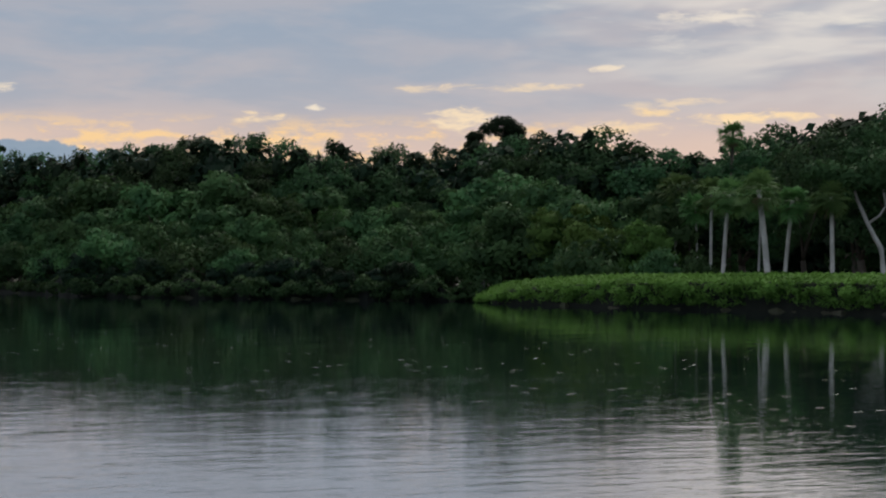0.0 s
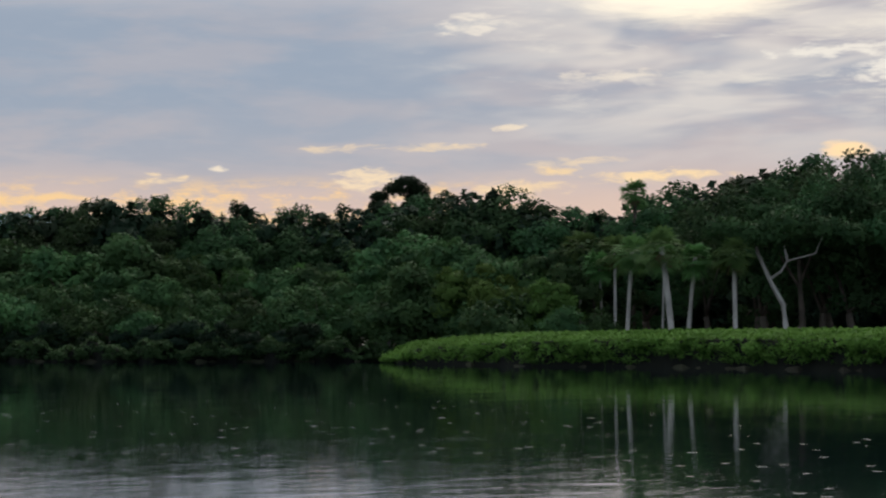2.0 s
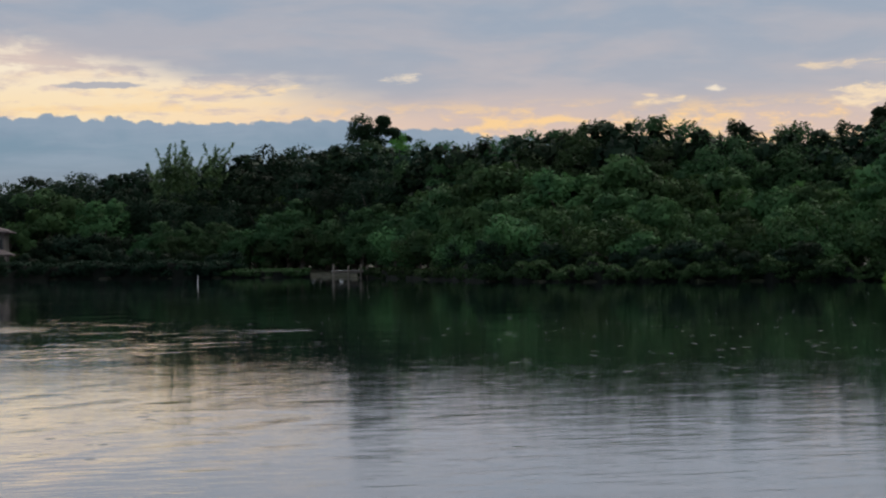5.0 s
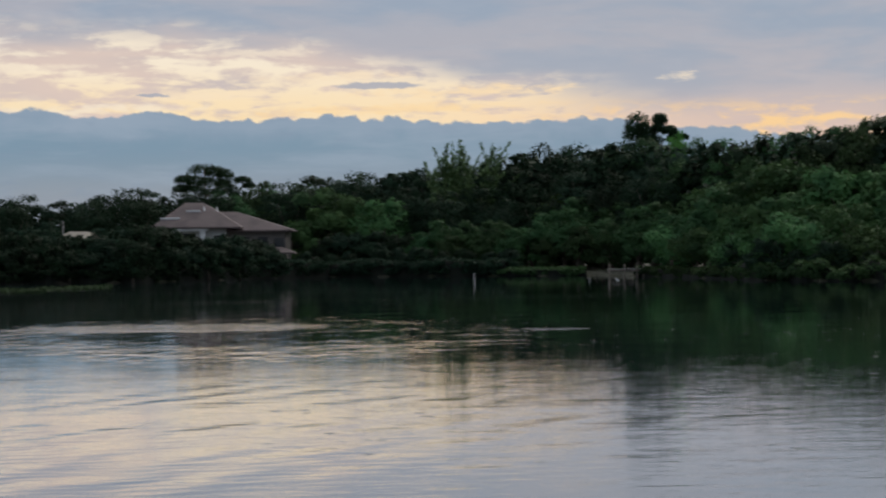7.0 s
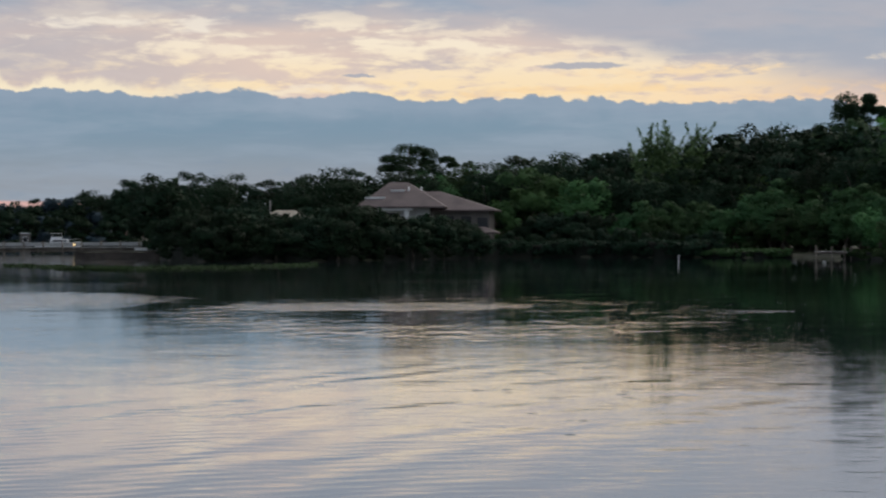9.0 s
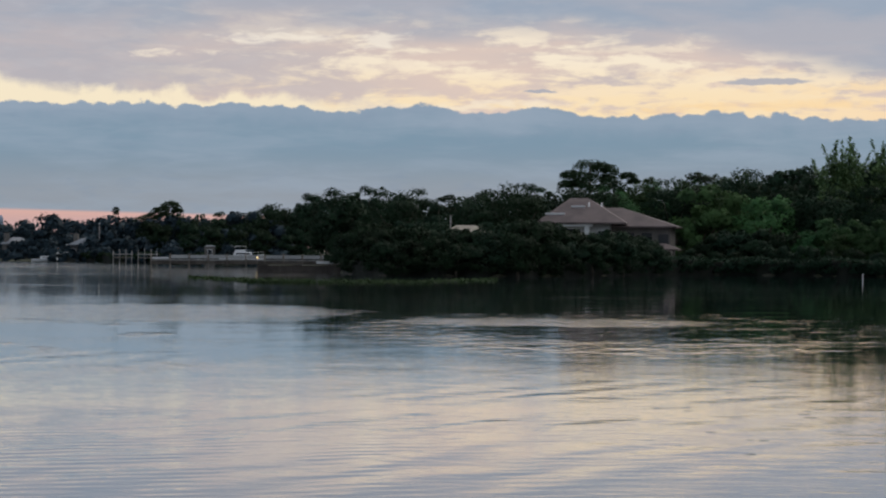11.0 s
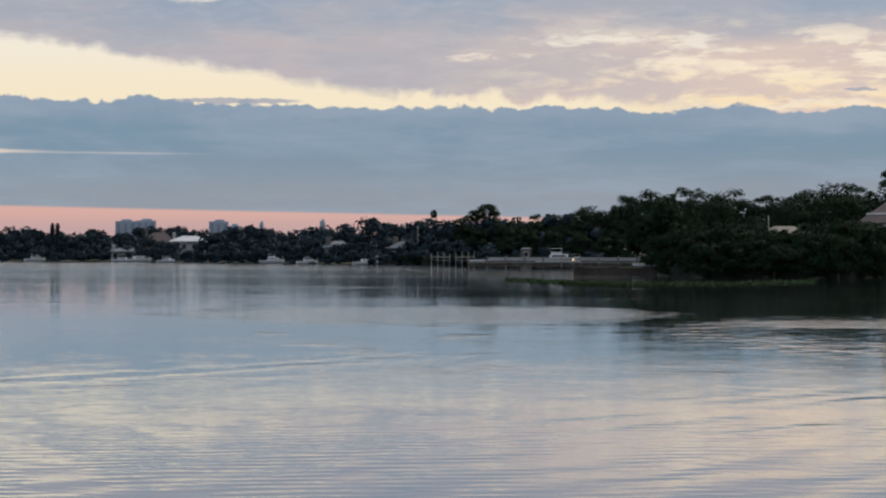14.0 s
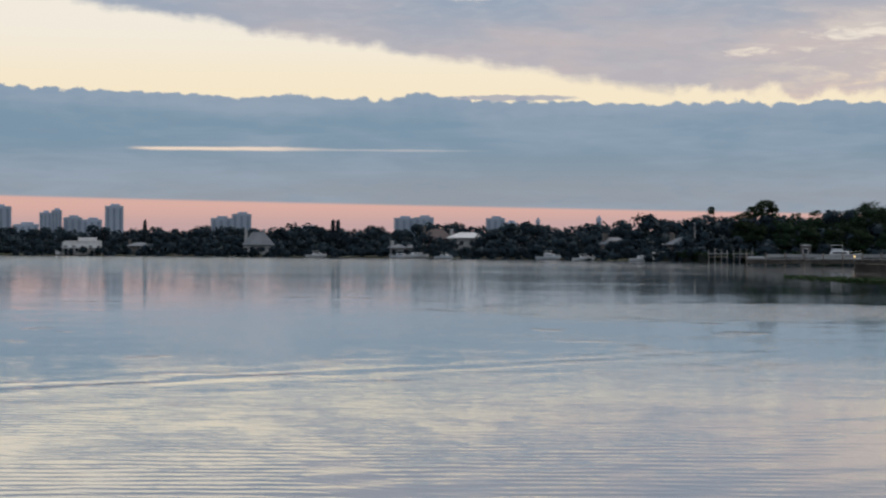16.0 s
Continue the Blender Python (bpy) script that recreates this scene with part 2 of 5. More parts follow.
def leaf_material(name, dark, light, through_light=0.25, hue=0.03, spread=0.3):
    """Leaves: each varies, and each plant a little more; some light comes through."""
    m = bpy.data.materials.new(name)
    m.use_nodes = True
    t = m.node_tree
    b = t.nodes["Principled BSDF"]
    geo = t.nodes.new("ShaderNodeNewGeometry")
    rnd = Val(t, geo.outputs["Random Per Island"])
    info = Val(t, t.nodes.new("ShaderNodeObjectInfo").outputs["Random"])
    pos = t.nodes.new("ShaderNodeTexCoord").outputs["Object"]
    clump = grain(t, pos, 0.35, 2.0)
    col = blend(t, (rnd * 0.25 + step(clump, 0.29, 0.60) * 0.75).smin(1.0), dark, light)
    hsv = t.nodes.new("ShaderNodeHueSaturation")
    link_in(t, hsv.inputs["Hue"], (info - 0.5) * (2 * hue) + 0.5)
    link_in(t, hsv.inputs["Value"], info * (2 * spread) + (1 - spread))
    link_in(t, hsv.inputs["Color"], col)
    t.links.new(hsv.outputs[0], b.inputs["Base Color"])
    b.inputs["Roughness"].default_value, b.inputs["Specular IOR Level"].default_value = 0.65, 0.1
    tr = t.nodes.new("ShaderNodeBsdfTranslucent")
    t.links.new(hsv.outputs[0], tr.inputs[0])
    mix = t.nodes.new("ShaderNodeMixShader")
    mix.inputs[0].default_value = through_light
    t.links.new(b.outputs[0], mix.inputs[1])
    t.links.new(tr.outputs[0], mix.inputs[2])
    t.links.new(mix.outputs[0], t.nodes["Material Output"].inputs[0])
    return m


OAK = leaf_material("oak_leaves", (0.027, 0.062, 0.027), (0.064, 0.130, 0.049), spread=0.4)
MANGROVE = leaf_material("mangrove_leaves", (0.034, 0.080, 0.033), (0.088, 0.172, 0.061), hue=0.022, spread=0.42)
BRIGHT = leaf_material("bright_leaves", (0.065, 0.14, 0.03), (0.12, 0.24, 0.055), 0.3)
TRIMMED = leaf_material("trimmed_leaves", (0.085, 0.19, 0.034), (0.17, 0.34, 0.07), 0.3, 0.0, 0.0)
PINE = leaf_material("pine_needles", (0.014, 0.030, 0.014), (0.03, 0.055, 0.024))
PALM = leaf_material("palm_fronds", (0.06, 0.135, 0.04), (0.13, 0.24, 0.075))
BAMBOO = leaf_material("bamboo_leaves", (0.075, 0.145, 0.06), (0.14, 0.225, 0.095), 0.3)
DEADLEAF = leaf_material("dead_fronds", (0.10, 0.075, 0.045), (0.17, 0.13, 0.08), 0.1)
# blue mixed into the green in place of haze over the far shore
FARLEAF = leaf_material("hazed_far_leaves", (0.025, 0.043, 0.055), (0.034, 0.056, 0.069), 0.0, 0.02, 0.2)
# darkened leaf copy: shade on the point and in the wood is painted in
SHADELEAF = leaf_material("shaded_leaves", (0.010, 0.023, 0.012), (0.021, 0.046, 0.022), 0.12)
BARK = material("bark", (0.12, 0.10, 0.08), (0.07, 0.058, 0.046), 0.9, 0.6, relief=0.03)
PALEBARK = material("pale_bark", (0.56, 0.55, 0.51), (0.38, 0.37, 0.34), 0.9, 0.5, relief=0.03)
SOIL = material("soil", (0.07, 0.075, 0.04), (0.05, 0.045, 0.03), 0.95, 0.03, relief=0.05, fine_scale=1.5)
MARSH = leaf_material("marsh_grass", (0.022, 0.038, 0.014), (0.04, 0.062, 0.022), 0.1)
# near-black for the solid hedge core, painted shade between the leaves
SHADECORE = material("hedge_shade", (0.016, 0.019, 0.012), (0.010, 0.012, 0.008), 0.95, 0.5)


# ---- mesh helpers ----
def mesh_of(name, verts, faces, mat):
    me = bpy.data.meshes.new(name)
    me.from_pydata([tuple(v) for v in verts], [], faces)
    me.materials.append(mat)
    return me


def part(name, data, mat, parent, label=""):
    """Links a bmesh or a mesh as one mesh object under parent."""
    if isinstance(data, bmesh.types.BMesh):
        me = bpy.data.meshes.new(name)
        data.to_mesh(me)
        data.free()
        me.materials.append(mat)
    else:
        me = data
    ob = new(name, me)
    ob.parent = parent
    return tagged(ob, label)


def thing(name, label, category, group="", kind="", m=None):
    ob = new(name)
    ob.empty_display_size = 0.5
    if m is not None:
        ob.matrix_basis = m
    return tagged(ob, label, category, group, kind)


def facing(az, dist, z=0.0, turn=0.0):
    """A pose on the plan whose local x runs to the eye's right and y away from the eye."""
    return Matrix.Translation(at(az, dist, z)) @ pose(0, 0, 0, 0, 0, az + turn)


def tube(bm, points, radii, sides=7):
    """A tapered, closed tube along the points."""
    rings = []
    for k, p in enumerate(points):
        p = Vector(p)
        d = (Vector(points[min(k + 1, len(points) - 1)]) - Vector(points[max(k - 1, 0)])).normalized()
        u = d.orthogonal().normalized()
        w = d.cross(u)
        rings.append([bm.verts.new(p + radii[k] * (math.cos(2 * math.pi * j / sides) * u + math.sin(2 * math.pi * j / sides) * w)) for j in range(sides)])
    for a, b in zip(rings, rings[1:]):
        turn = min(range(sides), key=lambda s: (a[0].co - b[s].co).length)
        for j in range(sides):
            bm.faces.new((a[j], a[(j + 1) % sides], b[(j + 1 + turn) % sides], b[(j + turn) % sides]))
    bm.faces.new(rings[0][::-1])
    bm.faces.new(rings[-1])
    for f in bm.faces:
        f.smooth = True
    return bm


def box(bm, x0, x1, y0, y1, z0, z1, bevel=0.0):
    made = bmesh.ops.create_cube(bm, size=1.0)["verts"]
    for v in made:
        v.co = Vector(((x0 + x1) / 2 + v.co.x * (x1 - x0), (y0 + y1) / 2 + v.co.y * (y1 - y0), (z0 + z1) / 2 + v.co.z * (z1 - z0)))
    if bevel:
        edges = list({e for v in made for e in v.link_edges})
        bmesh.ops.bevel(bm, geom=edges, offset=bevel, segments=1, affect="EDGES")
    return bm


def boxed(*dims, bevel=0.0):
    return box(bmesh.new(), *dims, bevel=bevel)


def leaves_mesh(name, centres, outs, size, mat, rng, lean=0.6, long=1.0):
    """Many small leaf sprays: one bent quad each, leaning outward by lean."""
    n = len(centres)
    nrm = rng.normal(size=(n, 3)) + lean * 2.0 * outs
    nrm /= np.linalg.norm(nrm, axis=1)[:, None] + 1e-9
    away = outs / (np.linalg.norm(outs, axis=1)[:, None] + 1e-9)
    nrm *= np.where((nrm * away).sum(1) < 0, -1.0, 1.0)[:, None]
    u = np.cross(nrm, rng.normal(size=(n, 3)))
    u /= np.linalg.norm(u, axis=1)[:, None] + 1e-9
    w = np.cross(nrm, u)
    s = (size * rng.uniform(0.55, 1.3, n))[:, None]
    bend = nrm * s * 0.18
    quad = np.stack([centres - u * s * long * 0.6 - bend, centres - w * s * 0.34, centres + u * s * long * 0.6 - bend, centres + w * s * 0.34], 1)
    me = bpy.data.meshes.new(name)
    me.vertices.add(4 * n)
    me.vertices.foreach_set("co", quad.reshape(-1))
    me.loops.add(4 * n)
    me.loops.foreach_set("vertex_index", np.arange(4 * n, dtype=np.int32))
    me.polygons.add(n)
    me.polygons.foreach_set("loop_start", np.arange(0, 4 * n, 4, dtype=np.int32))
    me.update(calc_edges=True)
    me.validate()
    # the sprays of one clump share its roundness
    lit = 0.28 * nrm + 0.72 * away
    lit /= np.linalg.norm(lit, axis=1)[:, None] + 1e-9
    me.normals_split_custom_set_from_vertices(np.repeat(lit, 4, axis=0).tolist())
    me.materials.append(mat)
    return me


def clump_points(clumps, per, rng, low=-0.5):
    """Points near the shells of clumps given as (centre, radii); few under them."""
    cs, outs = [], []
    for c, r in clumps:
        d = rng.normal(size=(int(per * 1.6), 3))
        d /= np.linalg.norm(d, axis=1)[:, None]
        d = d[d[:, 2] > low + rng.uniform(-0.3, 0.3, len(d))][:per]
        k = rng.uniform(0.55, 1.08, len(d))[:, None]
        cs.append(np.array(c) + d * k * np.array(r))
        outs.append(d)
    return np.concatenate(cs), np.concatenate(outs)


# ---- ground and water ----
def build_ground():
    azs = [a * 1.0 for a in range(-180, -24)] + [a * 0.25 for a in range(-96, 260)] + [float(a) for a in range(65, 180)]
    verts, faces = [], []
    for a in azs:
        s = SHORE(a) + 1.2 * math.sin(a * 4.1) + 0.7 * math.sin(a * 9.7 + 1)
        for r, z in ((1.5, 1.5), (3.5, 1.3), (5.0, -1.2), (max(6.0, s - 5), -1.4), (max(6.2, s - 0.4), -0.25), (max(6.6, s + 0.5), 0.18),
                     (s + 3, 0.40), (s + 14, 0.55), (s + 60, 0.9), (s + 400, 1.2), (4600, 2.0)):
            verts.append(at(a, r, z + (0.08 * math.sin(a * 13 + r) if r > 20 else 0.0)))
    rows, n = 11, len(azs)
    for i in range(n):
        j = (i + 1) % n
        for k in range(rows - 1):
            faces.append((i * rows + k, j * rows + k, j * rows + k + 1, i * rows + k + 1))
    verts.append(Vector((0, 0, 1.5)))
    for i in range(n):
        faces.append((len(verts) - 1, ((i + 1) % n) * rows, i * rows))
    ob = new("ground", mesh_of("ground", verts, faces, SOIL))
    return tagged(ob, "low wooded shore of dark soil and grass around the bay", "ground", kind="structure")


def water_material():
    m = bpy.data.materials.new("bay_water")
    m.use_nodes = True
    t = m.node_tree
    b = t.nodes["Principled BSDF"]
    pos = t.nodes.new("ShaderNodeTexCoord").outputs["Object"]
    b.inputs["Base Color"].default_value = (0.014, 0.033, 0.034, 1)
    b.inputs["IOR"].default_value = 1.37
    b.inputs["Coat Weight"].default_value, b.inputs["Coat IOR"].default_value = 0.85, 1.37
    sp = t.nodes.new("ShaderNodeSeparateXYZ")
    t.links.new(pos, sp.inputs[0])
    px, py = Val(t, sp.outputs[0]), Val(t, sp.outputs[1])
    # wind patches: ripples gather in streaks across the bay
    along, across = py * 0.906 - px * 0.423, px * 0.906 + py * 0.423
    patch = grain(t, vec(t, across * 0.011, along * 0.055), 1.0, 3.0, 0.55, 0.3)
    windy = step(patch, 0.50, 0.70)
    reach = (px * px + py * py).op("SQRT")
    bearing = (px * -1.0).op("ARCTAN2", py) * 57.2958
    lane_a = ((bearing - 40.0) / 6.2).op("POWER", 2.0) + ((reach - 103.0) / 15.0).op("POWER", 2.0)
    lane_b = ((bearing - 26.8) / 4.4).op("POWER", 2.0) + ((reach - 90.0) / 5.0).op("POWER", 2.0)
    lane_c = ((bearing - 16.1) / 0.9).op("POWER", 2.0) + ((reach - 84.0) / 1.3).op("POWER", 2.0)
    flecks = grain(t, vec(t, bearing * 0.35, reach * 0.14), 1.0, 2.0, 0.5, 0.2)
    ragged = grain(t, vec(t, bearing * 0.8, reach * 0.5, 3.0), 1.0, 3.0, 0.6, 0.3)
    flecked = step(flecks, 0.62, 0.68) * step(reach, 52.0, 60.0) * step(reach, 88.0, 78.0) * step(bearing, 32.0, 38.0)
    lanes = step(lane_a.smin(lane_b).smin(lane_c) + (patch - 0.5) * 1.2 + (flecks - 0.5) * 1.2 + (ragged - 0.5) * 2.6, 1.35, 0.45).smax(flecked * 0.7)
    open_side, calm = step(bearing, 14.0, 30.0), step(bearing, -7.0, 5.0)
    far_side = step(bearing, 36.5, 46.0)
    ruffled = step(reach, 110.0, 480.0) * (far_side * -0.01 + 0.07) + far_side * step(reach, 60.0, 200.0) * 0.022 + (open_side * -0.8 + 1.0) * step(reach + (ragged - 0.5) * 50.0, 72.0, 36.0) * (step(bearing, -8.0, -2.0) * 0.04 + 0.025) + windy * 0.04 + lanes * 0.07 + open_side * 0.026 + 0.016
    link_in(t, b.inputs["Roughness"], ruffled)
    link_in(t, b.inputs["Coat Roughness"], ruffled)
    swell = grain(t, pos, 0.22, 2.0, 0.5, 0.2)
    chop = grain(t, vec(t, across * 0.45, along * 1.0), 1.5, 3.0, 0.55, 0.3)
    rip = grain(t, vec(t, across * 0.28, along * 1.0), 3.2, 3.0, 0.6, 0.25)
    # old wakes crossing the bay in long low lines
    wake = t.nodes.new("ShaderNodeTexWave")
    wake.wave_type, wake.bands_direction, wake.wave_profile = "BANDS", "X", "SIN"
    wake.inputs["Scale"].default_value, wake.inputs["Distortion"].default_value, wake.inputs["Detail"].default_value = 0.055, 5.0, 3.0
    wake.inputs["Detail Scale"].default_value = 0.35
    t.links.new(vec(t, along * 0.74 - across * 0.66, across * 0.3), wake.inputs["Vector"])
    # fine parallel wind ripples on the open side
    ripple = t.nodes.new("ShaderNodeTexWave")
    ripple.wave_type, ripple.bands_direction, ripple.wave_profile = "BANDS", "X", "SIN"
    ripple.inputs["Scale"].default_value, ripple.inputs["Distortion"].default_value, ripple.inputs["Detail"].default_value = 0.6, 6.0, 3.0
    ripple.inputs["Detail Scale"].default_value = 0.6
    t.links.new(vec(t, py * 0.669 - px * 0.743, (px * 0.669 + py * 0.743) * 0.8), ripple.inputs["Vector"])
    near = step(patch, 0.5, 0.38)
    # a ruffled patch of short wavelets off the house point
    zone = step(((bearing - 25.0) / 8.0).op("POWER", 2.0) + ((reach - 82.0) / 20.0).op("POWER", 2.0) + (ragged - 0.5) * 1.6, 1.2, 0.3)
    rollers = grain(t, vec(t, bearing * 0.30 + reach * 0.01, reach * 0.16, 2.0), 1.0, 3.0, 0.6, 0.3)
    dabs = grain(t, vec(t, across * 0.55, along * 0.26), 1.0, 3.0, 0.6, 0.2)
    rings = t.nodes.new("ShaderNodeTexVoronoi")
    rings.inputs["Scale"].default_value = 0.85
    t.links.new(pos, rings.inputs["Vector"])
    dimple = step(Val(t, rings.outputs["Distance"]), 0.13, 0.03) * step(reach, 125.0, 70.0) * step(patch, 0.62, 0.50)
    # the wake of a boat that has passed along the open side
    off = px + 39.0 + (swell - 0.5) * 5.0
    boat_wake = (off * 2.3).op("SINE") * ((off * off) * -0.055).op("EXPONENT") * step(py, 12.0, 22.0) * step(py, 58.0, 30.0) * step(patch + swell * 0.4, 0.50, 0.80) * 0.0075
    # and older ones beside it, nearly run out
    aged = px + (swell - 0.5) * 3.0
    old_wake = (aged * 3.4).op("SINE") * step(px, -5.0, -9.0) * step(px, -27.0, -20.0) * step(py, 14.0, 20.0) * step(py, 52.0, 36.0) * step(patch, 0.36, 0.56) * 0.0035
    high = dimple * (open_side * -1.0 + 1.0) * 0.012 + swell * 0.012 + Val(t, wake.outputs["Fac"]) * (near * (open_side * -0.0038 + 0.006) + 0.0004) + chop * (step(reach, 260.0, 130.0) * 0.75 + far_side * 0.25) * (open_side * -0.0022 + windy * 0.003 + calm * -0.0022 + 0.0078 + (open_side * -1.0 + 1.0) * step(reach, 64.0, 40.0) * 0.004) + rip * (windy * 0.002 + lanes * 0.0080 + step(reach, 110.0, 45.0) * (open_side * -0.0010 + 0.0032) + 0.0006) + Val(t, ripple.outputs["Fac"]) * (open_side * 0.5 + step(bearing, 30.0, 42.0)) * step(patch, 0.36, 0.56) * step(reach, 85.0, 45.0) * step(flecks + chop * 0.4, 0.50, 0.85) * 0.0024 + rollers * far_side * step(reach, 60.0, 110.0) * 0.03 + dabs * (zone * 0.035 + lanes * 0.012) + boat_wake + old_wake
    bump = t.nodes.new("ShaderNodeBump")
    bump.inputs["Distance"].default_value = 1.0
    link_in(t, bump.inputs["Height"], high)
    t.links.new(bump.outputs[0], b.inputs["Normal"])
    t.links.new(bump.outputs[0], b.inputs["Coat Normal"])
    return m


def build_water():
    verts, faces = [], []
    n, radii = 96, (0.0, 30, 120, 400, 1200, 4500)
    for r in radii:
        for k in range(n):
            verts.append(at(360 * k / n, max(r, 0.01), 0.0))
    for i in range(len(radii) - 1):
        for k in range(n):
            j = (k + 1) % n
            faces.append((i * n + k, (i + 1) * n + k, (i + 1) * n + j, i * n + j))
    ob = new("water", mesh_of("water", verts, faces, water_material()))
    # faces up
    bm = bmesh.new()
    bm.from_mesh(ob.data)
    bmesh.ops.remove_doubles(bm, verts=bm.verts, dist=0.05)
    bmesh.ops.recalc_face_normals(bm, faces=bm.faces)
    if bm.faces[0].normal.z < 0:
        bmesh.ops.reverse_faces(bm, faces=bm.faces)
    bm.to_mesh(ob.data)
    bm.free()
    return tagged(ob, "calm dark bay water mirroring the dusk sky", "water", kind="structure")


build_ground()
build_water()


# ---- trees ----
def broad_tree(seed, tall, wide, first, leaf, per, size, clumps=34, bark=BARK, flat=0.75, name="oak_tree", label="", low=-0.45):
    """A spreading tree: forked trunk, limbs to the clumps, leafy clumps over an uneven crown. first: where the crown begins (share of height)."""
    rng = np.random.default_rng(seed)
    tree = thing(name, label, "tree")
    cl = []
    low_z = tall * max(first, 0.02)
    for k in range(clumps):
        turn, rr = rng.uniform(0, 2 * math.pi), math.sqrt(rng.uniform(0, 1)) * 0.8
        r = wide * rng.uniform(0.22, 0.40)
        roof = tall * (1 - (1 - max(first, 0)) * 0.6 * rr ** 2.2) - r * flat
        z = low_z + r * flat * 0.6 + max(0.0, roof - low_z - r * flat * 0.6) * rng.uniform(0, 1) ** (0.35 if k % 3 else 1.0)
        cl.append((np.array((math.cos(turn) * rr * wide, math.sin(turn) * rr * wide, z)), (r, r, r * flat)))
    tufts = []
    for c, r in cl[:14]:
        d = rng.normal(size=3)
        d[2] = abs(d[2]) + 0.4
        d /= np.linalg.norm(d)
        q = wide * rng.uniform(0.09, 0.17)
        tufts.append((c + d * np.array(r) * 0.95, (q, q, q * 0.8)))
    bm = bmesh.new()
    fork = Vector((rng.uniform(-0.05, 0.05) * tall, rng.uniform(-0.05, 0.05) * tall, tall * max(0.22, first * 0.9)))
    r0 = 0.022 * tall + 0.05
    tube(bm, [(0, 0, -0.6), (0, 0, 0.3), fork * 0.5 + Vector((0.1 * r0, 0, 0)), fork], [r0 * 1.5, r0 * 1.1, r0 * 0.9, r0 * 0.75])
    part("trunk", bm, bark, tree)
    for c, r in cl[::9]:
        c = Vector(c)
        bend = fork.lerp(c, 0.5) + Vector((0, 0, rng.uniform(0.02, 0.08) * tall))
        part("limb", tube(bmesh.new(), [fork, bend, c], [r0 * 0.5, r0 * 0.28, r0 * 0.08], 5), bark, tree)
    cs, outs = clump_points(cl, per, rng, low)
    more, more_out = clump_points(tufts, max(20, per // 5), rng, low)
    cs, outs = np.concatenate([cs, more]), np.concatenate([outs, more_out])
    dome = (cs - np.array((0, 0, tall * 0.35))) / np.array((wide, wide, tall * 0.6))
    outs = outs + 0.8 * dome / (np.linalg.norm(dome, axis=1)[:, None] + 1e-9)
    part("crown", leaves_mesh("crown", cs, outs, size, leaf, rng), leaf, tree)
    tree["tall"], tree["wide"] = float(np.sort(cs[:, 2])[-12]), wide
    return tree


class Kind:
    """A few built trees of one kind, planted again and again; the first planting uses the built tree itself."""

    def __init__(self, builders):
        self.builders, self.built, self.count = builders, {}, 0

    def plant(self, az, dist, top, wide=None, turn=None, z=0.4, label="", which=None):
        k = self.count % len(self.builders) if which is None else which
        self.count += 1
        rnd = random.Random(int(az * 1000) + int(dist * 10) + k)
        m = Matrix.Translation(at(az, dist, z)) @ pose(0, 0, 0, 0, 0, rnd.uniform(0, 360) if turn is None else az + turn)
        if k not in self.built:
            ob = self.built[k] = self.builders[k]()
            ob["used"] = False
        ob = self.built[k]
        f = (top - z) / ob["tall"]
        w = f * rnd.uniform(0.9, 1.15) if wide is None else wide / ob["wide"]
        m = m @ Matrix.Diagonal((w, w, f, 1))
        if ob["used"]:
            ob = copy_thing(ob, m @ Matrix.Diagonal((*(1 / v for v in ob.scale), 1)))
        else:
            ob["used"] = True
            ob.matrix_basis = m
        if label:
            tagged(ob, label)
        return ob


oaks = Kind([lambda s=s, w=w, f=f: broad_tree(s, 16, w, f, OAK, 160, 0.34, 36, name="oak_tree", label="tall dark green oak with a ragged spreading crown")
             for s, w, f in ((1, 5.0, 0.20), (2, 4.4, 0.15), (3, 5.4, 0.24), (4, 4.0, 0.12))])
mixed = Kind([lambda s=s, w=w: broad_tree(s, 10, w, 0.02, MANGROVE, 125, 0.38, 31, name="shore_tree", label="rounded green hardwood in the dense shore thicket")
              for s, w in ((11, 4.0), (12, 3.6), (13, 4.4))])
mangroves = Kind([lambda s=s, w=w: broad_tree(s, 5.5, w, -0.08, MANGROVE, 95, 0.32, 26, flat=0.7, name="mangrove", label="low spreading green mangrove at the waterline", low=-0.8)
                  for s, w in ((21, 3.4), (22, 3.0), (23, 3.8))])
# mangroves again, with the shade put into their leaf colour
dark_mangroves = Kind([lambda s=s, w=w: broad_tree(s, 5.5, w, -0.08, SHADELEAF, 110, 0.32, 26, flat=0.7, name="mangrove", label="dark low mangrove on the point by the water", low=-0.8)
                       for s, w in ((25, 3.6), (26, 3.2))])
# filler trees: the darkness inside the wood is put into their leaf colour
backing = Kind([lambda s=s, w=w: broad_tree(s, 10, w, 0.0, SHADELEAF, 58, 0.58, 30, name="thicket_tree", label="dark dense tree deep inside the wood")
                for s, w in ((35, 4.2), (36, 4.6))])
# shore trees with shade put into the leaf colour
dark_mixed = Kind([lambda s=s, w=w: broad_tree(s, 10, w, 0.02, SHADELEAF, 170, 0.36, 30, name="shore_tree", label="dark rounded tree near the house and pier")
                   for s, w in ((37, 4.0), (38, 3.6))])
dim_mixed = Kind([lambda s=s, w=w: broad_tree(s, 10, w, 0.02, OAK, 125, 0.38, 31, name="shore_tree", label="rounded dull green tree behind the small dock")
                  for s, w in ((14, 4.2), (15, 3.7))])
